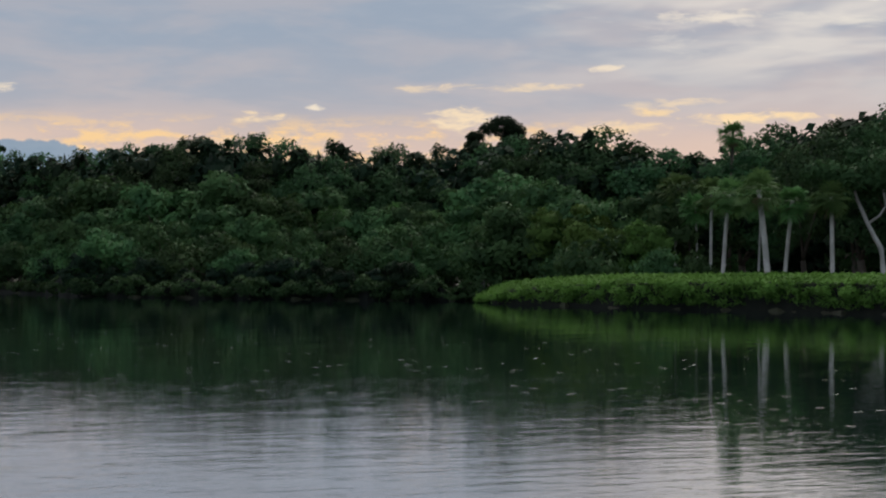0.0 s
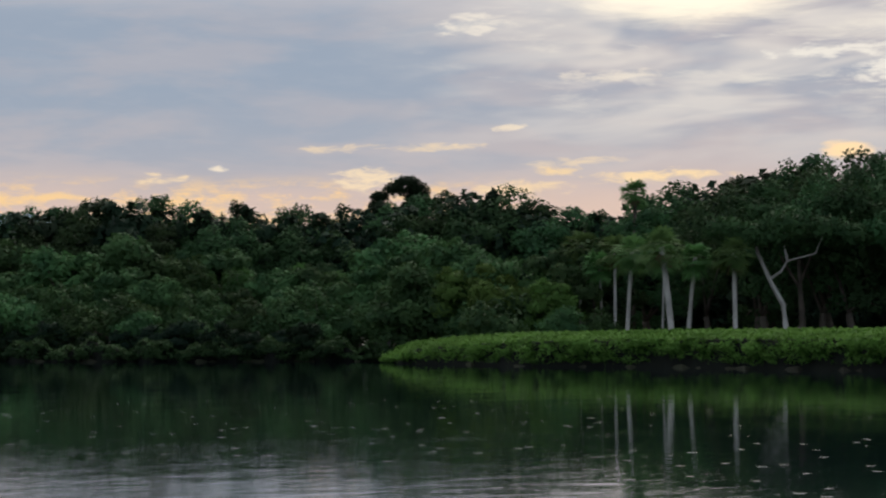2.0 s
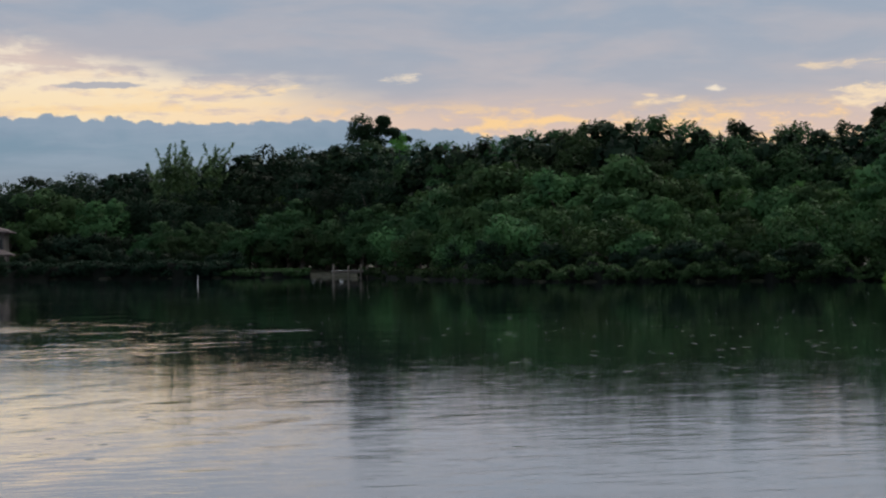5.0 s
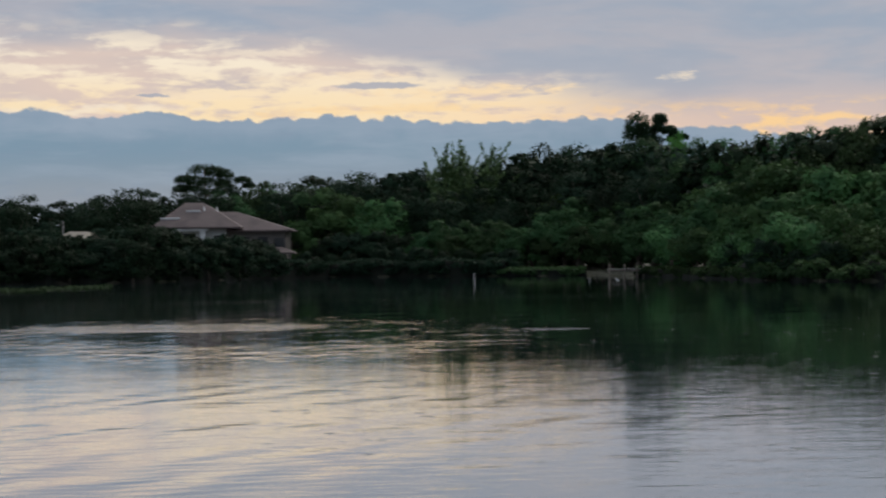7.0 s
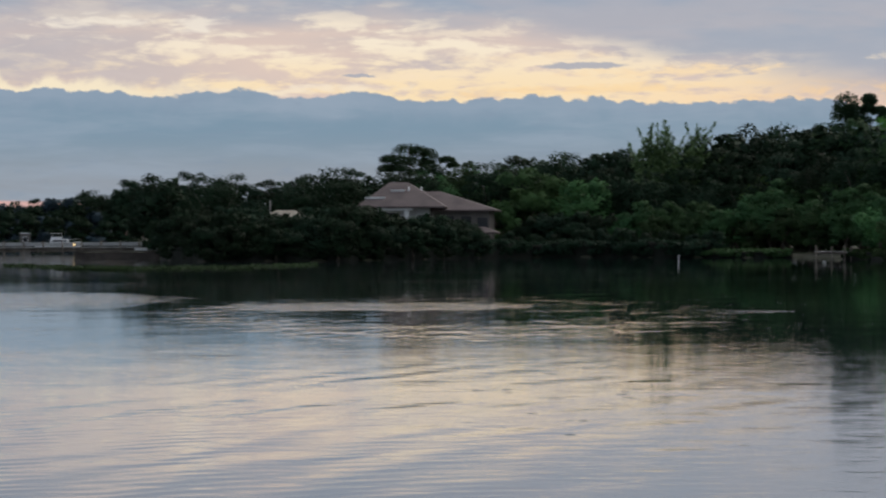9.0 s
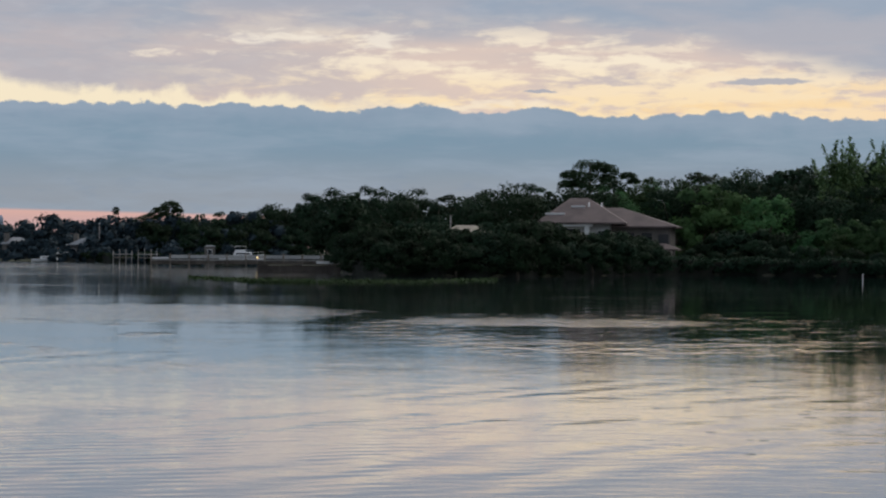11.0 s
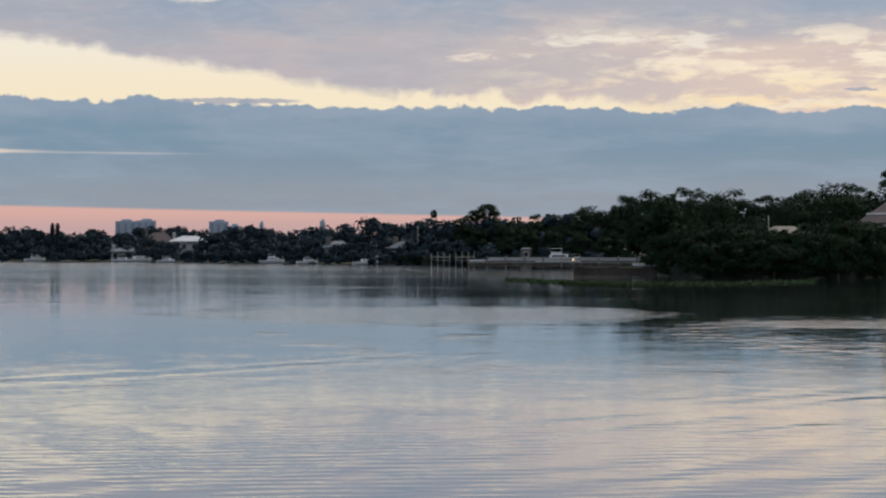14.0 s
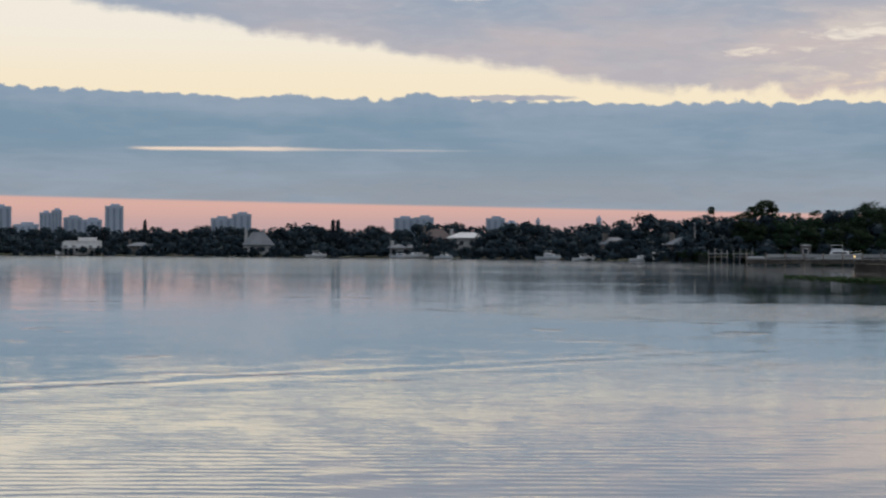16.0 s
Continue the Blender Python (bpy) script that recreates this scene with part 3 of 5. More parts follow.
# tall oaks in the darkened leaf copy, shade put into the colour
dark_oaks = Kind([lambda s=s, w=w, f=f: broad_tree(s, 16, w, f, SHADELEAF, 105, 0.36, 48, name="laurel_tree", label="tall blackish green oak behind the house and pier, shade in its leaf colour")
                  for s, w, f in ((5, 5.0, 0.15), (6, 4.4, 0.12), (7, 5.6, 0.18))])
bright_trees = Kind([lambda s=s, w=w: broad_tree(s, 9, w, 0.03, BRIGHT, 170, 0.34, 30, name="bright_tree", label="fresh light green leafy tree among darker ones")
                     for s, w in ((31, 3.8), (32, 3.4))])


def sabal_palm(seed, tall, lean, crown=2.3, thick=1.0, leaf=PALM):
    """A cabbage palm: bare pale trunk, a ball of fan fronds, a skirt of dead ones."""
    rng = np.random.default_rng(seed)
    tree = thing("sabal_palm", "cabbage palm with a pale bare trunk and round fan crown", "palm", "palms behind the trimmed mangroves")
    tip = Vector((lean, 0, tall - crown * 0.9))
    girth = thick * 0.68
    bm = tube(bmesh.new(), [(0, 0, -0.4), (lean * 0.15, 0, tip.z * 0.25), (lean * 0.5, 0.1, tip.z * 0.6), tip], [0.36 * girth, 0.27 * girth, 0.25 * girth, 0.24 * girth], 9)
    part("trunk", bm, PALEBARK if thick != 0.9 else BARK, tree)
    for nm, mat, count, low, high in (("frond_crown", leaf, 64, -55, 80), ("dead_skirt", DEADLEAF, 9, -80, -50)):
        verts, faces = [], []
        for k in range(count):
            a, e = rng.uniform(0, 2 * math.pi), radians(rng.uniform(low, high))
            d = Vector((math.cos(a) * math.cos(e), math.sin(a) * math.cos(e), math.sin(e)))
            side = d.cross(Vector((0, 0, 1))).normalized()
            ln = crown * rng.uniform(0.6, 1.15) * (0.7 if nm == "dead_skirt" else 1)
            hub = tip + d * ln * 0.5 + Vector((0, 0, -0.08 * ln))
            w = 0.02
            verts += [tip - side * w, tip + side * w, hub + side * w, hub - side * w]
            faces.append(tuple(range(len(verts) - 4, len(verts))))
            for j in range(11):
                f = radians(-80 + 16 * j)
                out_dir = (d * math.cos(f) + side * math.sin(f)).normalized()
                far = hub + out_dir * ln * 0.55 + Vector((0, 0, -0.20 * ln * rng.uniform(0.5, 1.4)))
                half = hub.lerp(far, 0.55) + Vector((0, 0, 0.07 * ln))
                across = (d * -math.sin(f) + side * math.cos(f)).normalized() * 0.07
                verts += [hub, half + across, far, half - across]
                faces.append(tuple(range(len(verts) - 4, len(verts))))
        part(nm, mesh_of(nm, verts, faces, mat), mat, tree)
    return tree


def crown_tree(name, label, tall, clumps, leaf, size, per, trunk, radius, limbs=(), bark=BARK, seed=5, low=-0.5):
    """A single tree of a shape of its own: trunk points, limbs as point lists, clumps as (x, y, z, r, rz)."""
    rng = np.random.default_rng(seed)
    tree = thing(name, label, "tree")
    n = len(trunk)
    part("trunk", tube(bmesh.new(), trunk, [radius * (1.2 - 0.8 * k / (n - 1)) for k in range(n)], 8), bark, tree)
    for ln in limbs:
        part("limb", tube(bmesh.new(), ln, [radius * 0.55 * (1 - 0.75 * k / (len(ln) - 1)) for k in range(len(ln))], 6), bark, tree)
    cs, outs = clump_points([((x, y, z), (r, r, rz)) for x, y, z, r, rz in clumps], per, rng, low)
    if len(clumps):
        part("crown", leaves_mesh("crown", cs, outs, size, leaf, rng), leaf, tree)
    tree["tall"], tree["wide"] = tall, 1.0
    return tree


rnd = random.Random(7)


def row(kind, az0, az1, depth, gap, top, jitter=0.12, skip=None):
    """A row of trees along the shore: depth behind the waterline, gap between them in metres, top as a function of az and distance."""
    az = az0
    while az < az1:
        d = SHORE(az) + depth + rnd.uniform(-2.5, 2.5)
        if skip is None or not skip(az):
            t = top(az, d)
            kind.plant(az, d, t * (1 + rnd.uniform(-jitter, jitter * 0.8)))
        az += math.degrees(gap * rnd.uniform(0.75, 1.25) / d)


BUSH = table([(23.4, 0.02), (24.2, 0.06), (24.5, 0.35), (24.9, 0.56), (25.5, 0.58), (26.2, 0.52), (26.6, 0.46), (27, 0.72), (27.6, 0.9), (28.3, 0.88), (28.9, 0.58), (29.8, 0.58), (30.4, 0.66), (31.8, 0.66), (32.9, 0.5), (33.3, 0.3)])
# main wood from the trimmed point round to the house
row(oaks, -1.0, 14.5, 56, 3.9, lambda a, d: height(SKYLINE(a) + 0.08, d), 0.035)
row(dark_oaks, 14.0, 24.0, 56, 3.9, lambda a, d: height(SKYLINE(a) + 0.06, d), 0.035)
row(oaks, -1.5, 13.0, 44, 6.6, lambda a, d: height(SKYLINE(a) * 0.90, d), 0.08)
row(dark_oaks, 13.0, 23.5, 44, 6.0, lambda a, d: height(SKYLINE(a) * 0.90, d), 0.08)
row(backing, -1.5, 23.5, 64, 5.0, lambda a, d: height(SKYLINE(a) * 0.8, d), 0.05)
row(mixed, -1.5, 11.8, 29, 4.8, lambda a, d: height(SKYLINE(a) * 0.66, d), 0.16)
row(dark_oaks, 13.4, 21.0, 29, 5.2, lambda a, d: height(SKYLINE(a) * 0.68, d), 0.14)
row(mixed, -2.0, 12.0, 17, 4.6, lambda a, d: height(SKYLINE(a) * 0.42, d), 0.16)
row(dim_mixed, 12.0, 20.2, 17, 4.6, lambda a, d: height(1.1, d), 0.14)
row(dim_mixed, 11.8, 15.6, 24, 7.0, lambda a, d: height(SKYLINE(a) * 0.52, d), 0.16)
row(mangroves, -1.2, 13.0, 8, 3.8, lambda a, d: height(0.75, d), 0.22)
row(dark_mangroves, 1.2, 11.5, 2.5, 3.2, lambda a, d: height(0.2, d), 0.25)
row(dim_mixed, 13.0, 20.6, 12, 4.2, lambda a, d: height(0.7, d), 0.15)
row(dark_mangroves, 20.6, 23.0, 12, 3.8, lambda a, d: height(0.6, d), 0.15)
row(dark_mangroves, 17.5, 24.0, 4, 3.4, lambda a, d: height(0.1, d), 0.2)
# the park behind the palms
row(oaks, -19.0, -1.5, 60, 4.0, lambda a, d: height(SKYLINE(a) + 0.08, d), 0.03)
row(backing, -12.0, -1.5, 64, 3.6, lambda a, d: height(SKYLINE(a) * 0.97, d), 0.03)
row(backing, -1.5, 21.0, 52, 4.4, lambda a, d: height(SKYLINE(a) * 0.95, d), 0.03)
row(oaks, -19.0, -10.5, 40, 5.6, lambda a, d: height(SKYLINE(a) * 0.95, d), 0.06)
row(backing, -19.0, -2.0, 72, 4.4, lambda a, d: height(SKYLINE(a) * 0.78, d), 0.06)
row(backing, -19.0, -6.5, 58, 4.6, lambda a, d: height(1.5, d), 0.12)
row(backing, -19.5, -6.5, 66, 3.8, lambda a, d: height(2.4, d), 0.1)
row(mixed, -7.0, -1.5, 28, 4.4, lambda a, d: height(2.3, d), 0.12)
row(bright_trees, -5.9, -2.2, 20, 4.4, lambda a, d: height(1.55, d), 0.12)
row(mangroves, -7.2, -2.0, 15, 3.8, lambda a, d: height(0.75, d), 0.15)
# round the house and along to the pier
row(oaks, 21.5, 25.5, 78, 4.4, lambda a, d: height(SKYLINE(a) + 0.04, d), 0.05)
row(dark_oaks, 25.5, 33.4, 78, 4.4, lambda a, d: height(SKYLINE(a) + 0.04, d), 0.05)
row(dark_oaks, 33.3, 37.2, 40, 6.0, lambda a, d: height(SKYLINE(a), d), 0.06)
row(backing, 22.8, 33.4, 86, 4.8, lambda a, d: height(SKYLINE(a) * 0.85, d), 0.06)
row(backing, 33.0, 39.0, 52, 5.4, lambda a, d: height(SKYLINE(a) * 0.9, d), 0.06)
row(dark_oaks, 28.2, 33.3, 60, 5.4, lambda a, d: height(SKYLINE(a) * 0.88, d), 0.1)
row(dark_mixed, 30.5, 33.2, 36, 4.8, lambda a, d: height(0.92, d), 0.12)
row(dark_mixed, 28.0, 30.6, 30, 4.4, lambda a, d: height(0.45, d), 0.08)
row(dark_mixed, 32.6, 39.0, 30, 4.6, lambda a, d: height(0.8, d), 0.1)
row(dark_mixed, 33.4, 38.6, 14, 5.2, lambda a, d: height(0.55, d), 0.15)
row(mixed, 21.2, 23.2, 22, 4.5, lambda a, d: height(1.75, d), 0.08)
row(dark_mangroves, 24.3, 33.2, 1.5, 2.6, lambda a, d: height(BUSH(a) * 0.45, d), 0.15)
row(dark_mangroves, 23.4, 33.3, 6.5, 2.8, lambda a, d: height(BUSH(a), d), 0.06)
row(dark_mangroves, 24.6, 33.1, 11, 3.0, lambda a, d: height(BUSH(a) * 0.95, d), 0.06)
row(dark_mixed, 27.2, 28.6, 20, 3.6, lambda a, d: height(0.8, d), 0.06)


# ---- trimmed mangrove point, palms and the leaning tree ----
HEDGE_FRONT = table([(-24, 134), (-16.5, 142), (-12.3, 150), (-9.1, 159), (-5, 166), (-2.2, 180), (-1.0, 187)])
HEDGE_TOP = table([(-24, 2.95), (-16, 2.95), (-9, 2.9), (-5, 2.7), (-3.4, 2.45), (-1.9, 1.9), (-0.95, 0.9)])


def trimmed_hedge(name, label, az0, az1, front, top, deep, count, size, leaf, seed, lump=0.22, slope=0.12, share=2):
    """A clipped growth along the water: near-black core for the shade inside, under a skin of leaves, undercut at the
    waterline.
    """
    rng = np.random.default_rng(seed)
    bed = thing(name, label, "hedge", kind="stuff")
    steps, verts, faces = 60, [], []
    for k in range(steps + 1):
        a = az0 + (az1 - az0) * k / steps
        f, t = front(a), top(a)
        for r, z in ((f + 0.9, -0.3), (f + 0.8, t * 0.35), (f + 0.7, (t - slope) * 0.75), (f + 1.1, t - slope - 0.28), (f + deep, t - 0.3), (f + deep + 0.5, -0.1)):
            verts.append(at(a, r, z))
    for k in range(steps):
        for j in range(5):
            faces.append((k * 6 + j, (k + 1) * 6 + j, (k + 1) * 6 + j + 1, k * 6 + j + 1))
    faces += [tuple(range(6)), tuple(range(steps * 6 + 5, steps * 6 - 1, -1))]
    part("twigs", mesh_of("twigs", verts, faces, SHADECORE), SHADECORE, bed)
    cl, per = [], 60
    for k in range(count // per // share):
        v = rng.uniform(az0, az1)
        t, r = top(v), rng.uniform(0.4, 0.95) * min(1.0, top(v) / 2)
        z = rng.uniform(0.15, 1.0) * max(0.05, t - slope - r * 0.8)
        cl.append((at(v, front(v) + rng.normal(0, 0.25) + 0.6 * max(0, 0.62 * t - z) + lump * math.sin(v * 9) + lump * math.sin(v * 23), z + r * 0.3), (r * 1.2, r, r * 0.7)))
    c, o = clump_points(cl, per, rng, -0.5)
    n = count - len(c)
    v, f = rng.uniform(az0, az1, n), rng.uniform(0, 1, n)
    ar = np.radians(v)
    r = np.array([front(q) for q in v]) + 0.2 + f * deep
    z = np.array([top(q) for q in v]) + 0.06 * np.sin(r * 1.7 + v * 11) + 0.05 * np.sin(v * 31) + rng.normal(0, 0.05, n) - slope * (1 - f) ** 1.3 - 0.5 * np.maximum(0, 0.25 - f)
    c = np.concatenate([c, np.stack([-r * np.sin(ar), r * np.cos(ar), z], 1)])
    o = np.concatenate([o, np.tile((0, 0, 1.3), (n, 1))])
    part("leaf_skin", leaves_mesh("leaf_skin", c, o, size, leaf, rng, lean=0.5), leaf, bed)
    return bed


trimmed_hedge("trimmed_mangrove", "long bright green clipped mangrove hedge along the water", -19.5, -0.95, lambda a: HEDGE_FRONT(a) - 1.6, HEDGE_TOP, 9.0, 70000, 0.22, TRIMMED, 41, 0.3, 0.5, 3)
trimmed_hedge("trimmed_mangrove", "low green clipped hedge below the house lawn", 17.6, 24.6, lambda a: SHORE(a) - 1.5, lambda a: 2.3 + 0.2 * math.sin(a * 3), 5.0, 14000, 0.34, SHADELEAF, 42)
trimmed_hedge("marsh_strip", "low green marsh growth beside the small dock", 10.6, 13.9, lambda a: SHORE(a) - 2.0, lambda a: 1.25 + 0.1 * math.sin(a * 5), 4.0, 6000, 0.3, OAK, 43)
trimmed_hedge("marsh_strip", "low dim marsh growth under the shore thicket", 15.3, 17.8, lambda a: SHORE(a) - 1.5, lambda a: 1.1, 4.0, 4000, 0.3, OAK, 44)
trimmed_hedge("marsh_strip", "thin green marsh grass awash before the dark point", 28.8, 37.6, table([(28.8, 206), (31, 188), (34, 186), (36, 196), (37.6, 214)]), lambda a: 0.06 + 0.03 * math.sin(a * 7), 22.0, 16000, 0.22, MARSH, 45, 0.05)

trimmed_hedge("mangrove_thicket", "dense skirt of mangrove leaves hanging to the water", -1.2, 11.4, lambda a: SHORE(a) - 1.2 + 0.8 * math.sin(a * 5.3), lambda a: 1.7 + 0.5 * math.sin(a * 3.7) + 0.3 * math.sin(a * 8.9), 4.0, 30000, 0.28, OAK, 46, 0.6)
trimmed_hedge("mangrove_thicket", "dark dense skirt of growth at the foot of the point", 24.2, 33.4, lambda a: SHORE(a) - 1.4 + 0.8 * math.sin(a * 5.1), lambda a: 1.9 + 0.4 * math.sin(a * 4.1), 4.0, 14000, 0.32, SHADELEAF, 47, 0.6)
trimmed_hedge("mangrove_thicket", "low dark growth along the bank behind the pier", 33.6, 41.0, lambda a: SHORE(a) - 1.2, lambda a: 2.0 + 0.4 * math.sin(a * 4.1), 4.0, 9000, 0.5, SHADELEAF, 48, 0.6)
palm_no = 0
for az, dist, top_el, lean, thick, crown in ((-7.62, 182, 2.72, 0.05, 0.75, 1.9), (-7.94, 176, 2.75, 0.55, 1.0, 2.1), (-9.26, 172, 2.98, -0.9, 1.45, 2.4),
                                             (-9.66, 176, 2.55, 0.75, 1.0, 2.0), (-11.02, 172, 2.7, -0.1, 1.1, 2.1), (-8.14, 196, 4.3, 0.3, 0.9, 1.7),
                                             (-8.95, 186, 2.5, 0.3, 0.6, 1.8), (-7.26, 186, 2.3, -0.2, 0.6, 1.9), (-6.6, 190, 2.9, 0.3, 0.7, 2.1),
                                             (3.2, 226, 2.05, 0.3, 0.8, 2.2), (1.3, 226, 1.95, -0.3, 0.8, 2.2), (0.4, 225, 1.75, 0.2, 0.8, 2.1),
                                             (34.1, 432, 1.66, 0.5, 1.0, 3.0), (33.0, 330, 0.75, 0.2, 0.8, 2.2), (31.6, 300, 0.75, 0.0, 0.8, 2.2),
                                             (30.4, 296, 0.7, 0.3, 0.8, 2.2), (29.0, 292, 0.9, -0.3, 0.8, 2.3), (35.4, 436, 1.32, 0.3, 1.0, 3.2), (39.67, 520, 1.20, 0.2, 1.0, 1.2)):
    # distant palms take the leaves that have shade painted in
    p = sabal_palm(50 + palm_no, height(top_el, dist) - 0.5, lean, crown, thick, PALM if dist < 250 else SHADELEAF)
    p.matrix_basis = facing(az, dist, 0.5)
    palm_no += 1

leaning = crown_tree("leaning_tree", "pale crooked forked trunk leaning under a dark crown", 12, [(-3.0, -0.5, 10.4, 2.4, 1.4), (0.2, -0.3, 11.2, 2.6, 1.5), (3.4, -0.5, 10.9, 2.4, 1.3), (-1.2, -0.8, 10.2, 1.8, 0.9), (5.4, -0.5, 10.4, 2.0, 1.2), (-5.0, -0.3, 11.0, 2.0, 1.2)],
                     OAK, 0.45, 500, [(0, 0, -0.3), (0.05, 0, 2.8), (-0.15, 0, 4.6), (-1.3, 0, 6.8), (-2.2, 0.2, 8.9), (-2.6, 0.4, 10.4)], 0.25,
                     [[(-1.3, 0, 6.8), (-0.3, 0.1, 7.5), (0.25, 0.1, 8.4), (2.6, 0.3, 9.0), (3.2, 0.4, 10.4)], [(0.25, 0.1, 8.3), (0.0, 0.2, 9.6), (0.3, 1.0, 10.8)]], PALEBARK, 61)
leaning.matrix_basis = facing(-12.41, 174, 0.4)
for az, dist, lean, tall in ((-12.9, 178, -0.5, 13.0), (-15.3, 176, 1.6, 13.0), (-15.75, 180, 1.2, 12.5)):
    t = crown_tree("oak_tree", "stout grey trunk in the shade of its own crown", 13, [(lean, -0.5, tall - 1.5, 2.8, 1.8), (lean - 2.5, -0.5, tall - 2.5, 2.4, 1.5), (lean + 2.6, -0.5, tall - 2.6, 2.5, 1.5), (lean, -1, tall - 3.4, 2.0, 1.0)],
                   OAK, 0.45, 500, [(0, 0, -0.3), (0.1 * lean, 0, 3), (0.45 * lean, 0, 6.5), (lean, 0.3, tall - 0.6)], 0.3,
                   [[(0.45 * lean, 0, 6.5), (lean + 1.2, 0, 8.8), (lean + 2.6, 0, tall - 1)], [(0.4 * lean, 0, 6), (lean - 1.2, 0, 8.6), (lean - 2.5, 0, tall - 1)]], BARK, 62)
    t.matrix_basis = facing(az, dist, 0.4)
bright_trees.plant(-16.6, 158, 5.2, 2.6)
bright_trees.plant(12.85, 318, height(3.3, 318), 4.5)
bright_trees.plant(16.4, 312, height(1.6, 312), 4.5)
for az in (-12.0, -13.4, -14.4, -10.3, -8.7):
    oaks.plant(az, SHORE(az) + 34, height(SKYLINE(az) * 0.92, SHORE(az) + 34), 4.6)

# flat-topped pine on the ridge, and the dark two-lobed tree
pine = crown_tree("umbrella_pine", "tall pine with a flat umbrella crown above the wood", 22, [(0.0, 0, 20.5, 2.4, 1.6), (-1.4, 0.3, 20.2, 1.6, 1.2), (1.6, 0.2, 20.1, 1.6, 1.2), (0.3, 0.4, 21.1, 1.6, 1.0),
                                                                                              (-3.4, 0, 19.3, 1.2, 0.8), (-3.4, 0.2, 18.2, 1.5, 0.9), (2.2, 0, 18.6, 1.5, 0.9), (-3.9, 0, 17.0, 1.7, 1.0), (0.9, 0.4, 17.8, 1.9, 1.0), (1.4, 0.3, 16.8, 1.8, 1.0), (-1.2, 0.3, 17.0, 1.6, 0.8), (1.4, 0.2, 19.2, 1.7, 0.9)],
                  PINE, 0.27, 900, [(0, 0, 0), (0.1, 0, 8), (0.3, 0, 15), (0.2, 0, 21)], 0.32,
                  [[(0.3, 0, 16), (-1, 0, 18), (-2.4, 0, 19.2)], [(0.3, 0, 17), (1.0, 0, 18.2), (1.9, 0, 18.7)], [(0.2, 0, 19), (-0.5, 0, 20.3), (-1, 0.3, 21)], [(0.2, 0, 19), (1, 0, 20), (1.8, 0.2, 20.7)]], seed=63)
pine.matrix_basis = facing(-1.66, 256, 0.6)
lobed = crown_tree("dark_tree", "tall dark tree with two round lobes above the wood", 25, [(0.1, 0, 22.8, 2.1, 2.1), (-0.4, 0, 21.4, 2.1, 1.8), (1.0, 0, 21.6, 1.8, 1.6), (3.6, 0, 23.6, 1.3, 1.1), (3.4, 0, 22.2, 1.3, 1.2),
                                                                                          (5.1, 0, 21.8, 1.3, 0.9), (7.2, 0, 20.8, 1.0, 0.6), (2.0, 0, 20.4, 2.2, 1.2), (6.0, 0, 20.6, 1.4, 0.8)],
                   PINE, 0.32, 900, [(0.5, 0, 0), (0.5, 0, 10), (0.7, 0, 18), (0.3, 0, 22)], 0.4, [[(0.6, 0, 17), (2.4, 0, 20), (3.5, 0, 22.8)], [(0.6, 0, 16), (3.2, 0, 19), (5.2, 0, 21.4)]], seed=64)
lobed.matrix_basis = facing(13.81, 322, 0.6)
behind_house = crown_tree("slash_pine", "open-crowned pine standing behind the house", 20, [(-0.4, 0, 17.9, 2.9, 1.5), (1.8, 0.3, 17.6, 2.0, 1.4), (-3.8, 0, 16.2, 2.0, 1.1), (-4.3, 0, 14.6, 1.8, 0.9), (-1.6, 0, 16.0, 2.7, 1.3), (-2.4, 0.3, 14.6, 2.0, 0.9),
                                                                                           (3.6, 0, 17.0, 1.7, 1.5), (3.4, 0, 15.4, 1.7, 1.1), (0.8, 0, 15.6, 2.6, 1.3), (1.0, 0.4, 13.8, 2.4, 1.0), (6.9, 0, 16.2, 1.7, 0.8), (8.0, 0, 15.2, 1.3, 0.7)],
                          PINE, 0.33, 700, [(0, 0, 0), (0.1, 0, 8), (0, 0, 14), (-0.2, 0, 18.4)], 0.35,
                          [[(0, 0, 12.5), (-2, 0, 14), (-4.2, 0, 16)], [(0, 0, 13), (2, 0, 15), (3.4, 0, 17)], [(0, 0, 12), (4, 0, 14.5), (7.0, 0, 16.3)]], seed=65)
behind_house.matrix_basis = facing(26.15, 372, 0.9)
round_far = crown_tree("leaning_pine", "wind-leaned pine rising over the far gardens", 14, [(1.6, 0, 12.9, 2.6, 1.2), (3.2, 0, 11.6, 1.5, 0.8), (-0.8, 0, 11.6, 2.2, 1.1), (-2.6, 0, 10.0, 2.2, 1.4), (0.6, 0, 10.4, 2.4, 1.2), (-5.0, 0, 9.0, 2.4, 1.6), (2.4, 0, 9.2, 2.0, 1.2)],
                       PINE, 0.5, 360, [(0, 0, 0), (-0.3, 0, 5), (0.2, 0, 9), (1.5, 0, 12.5)], 0.35, [[(0, 0, 7), (-2, 0, 9), (-3, 0, 10)]], seed=66)
round_far.matrix_basis = facing(38.3, 480, 0.5)


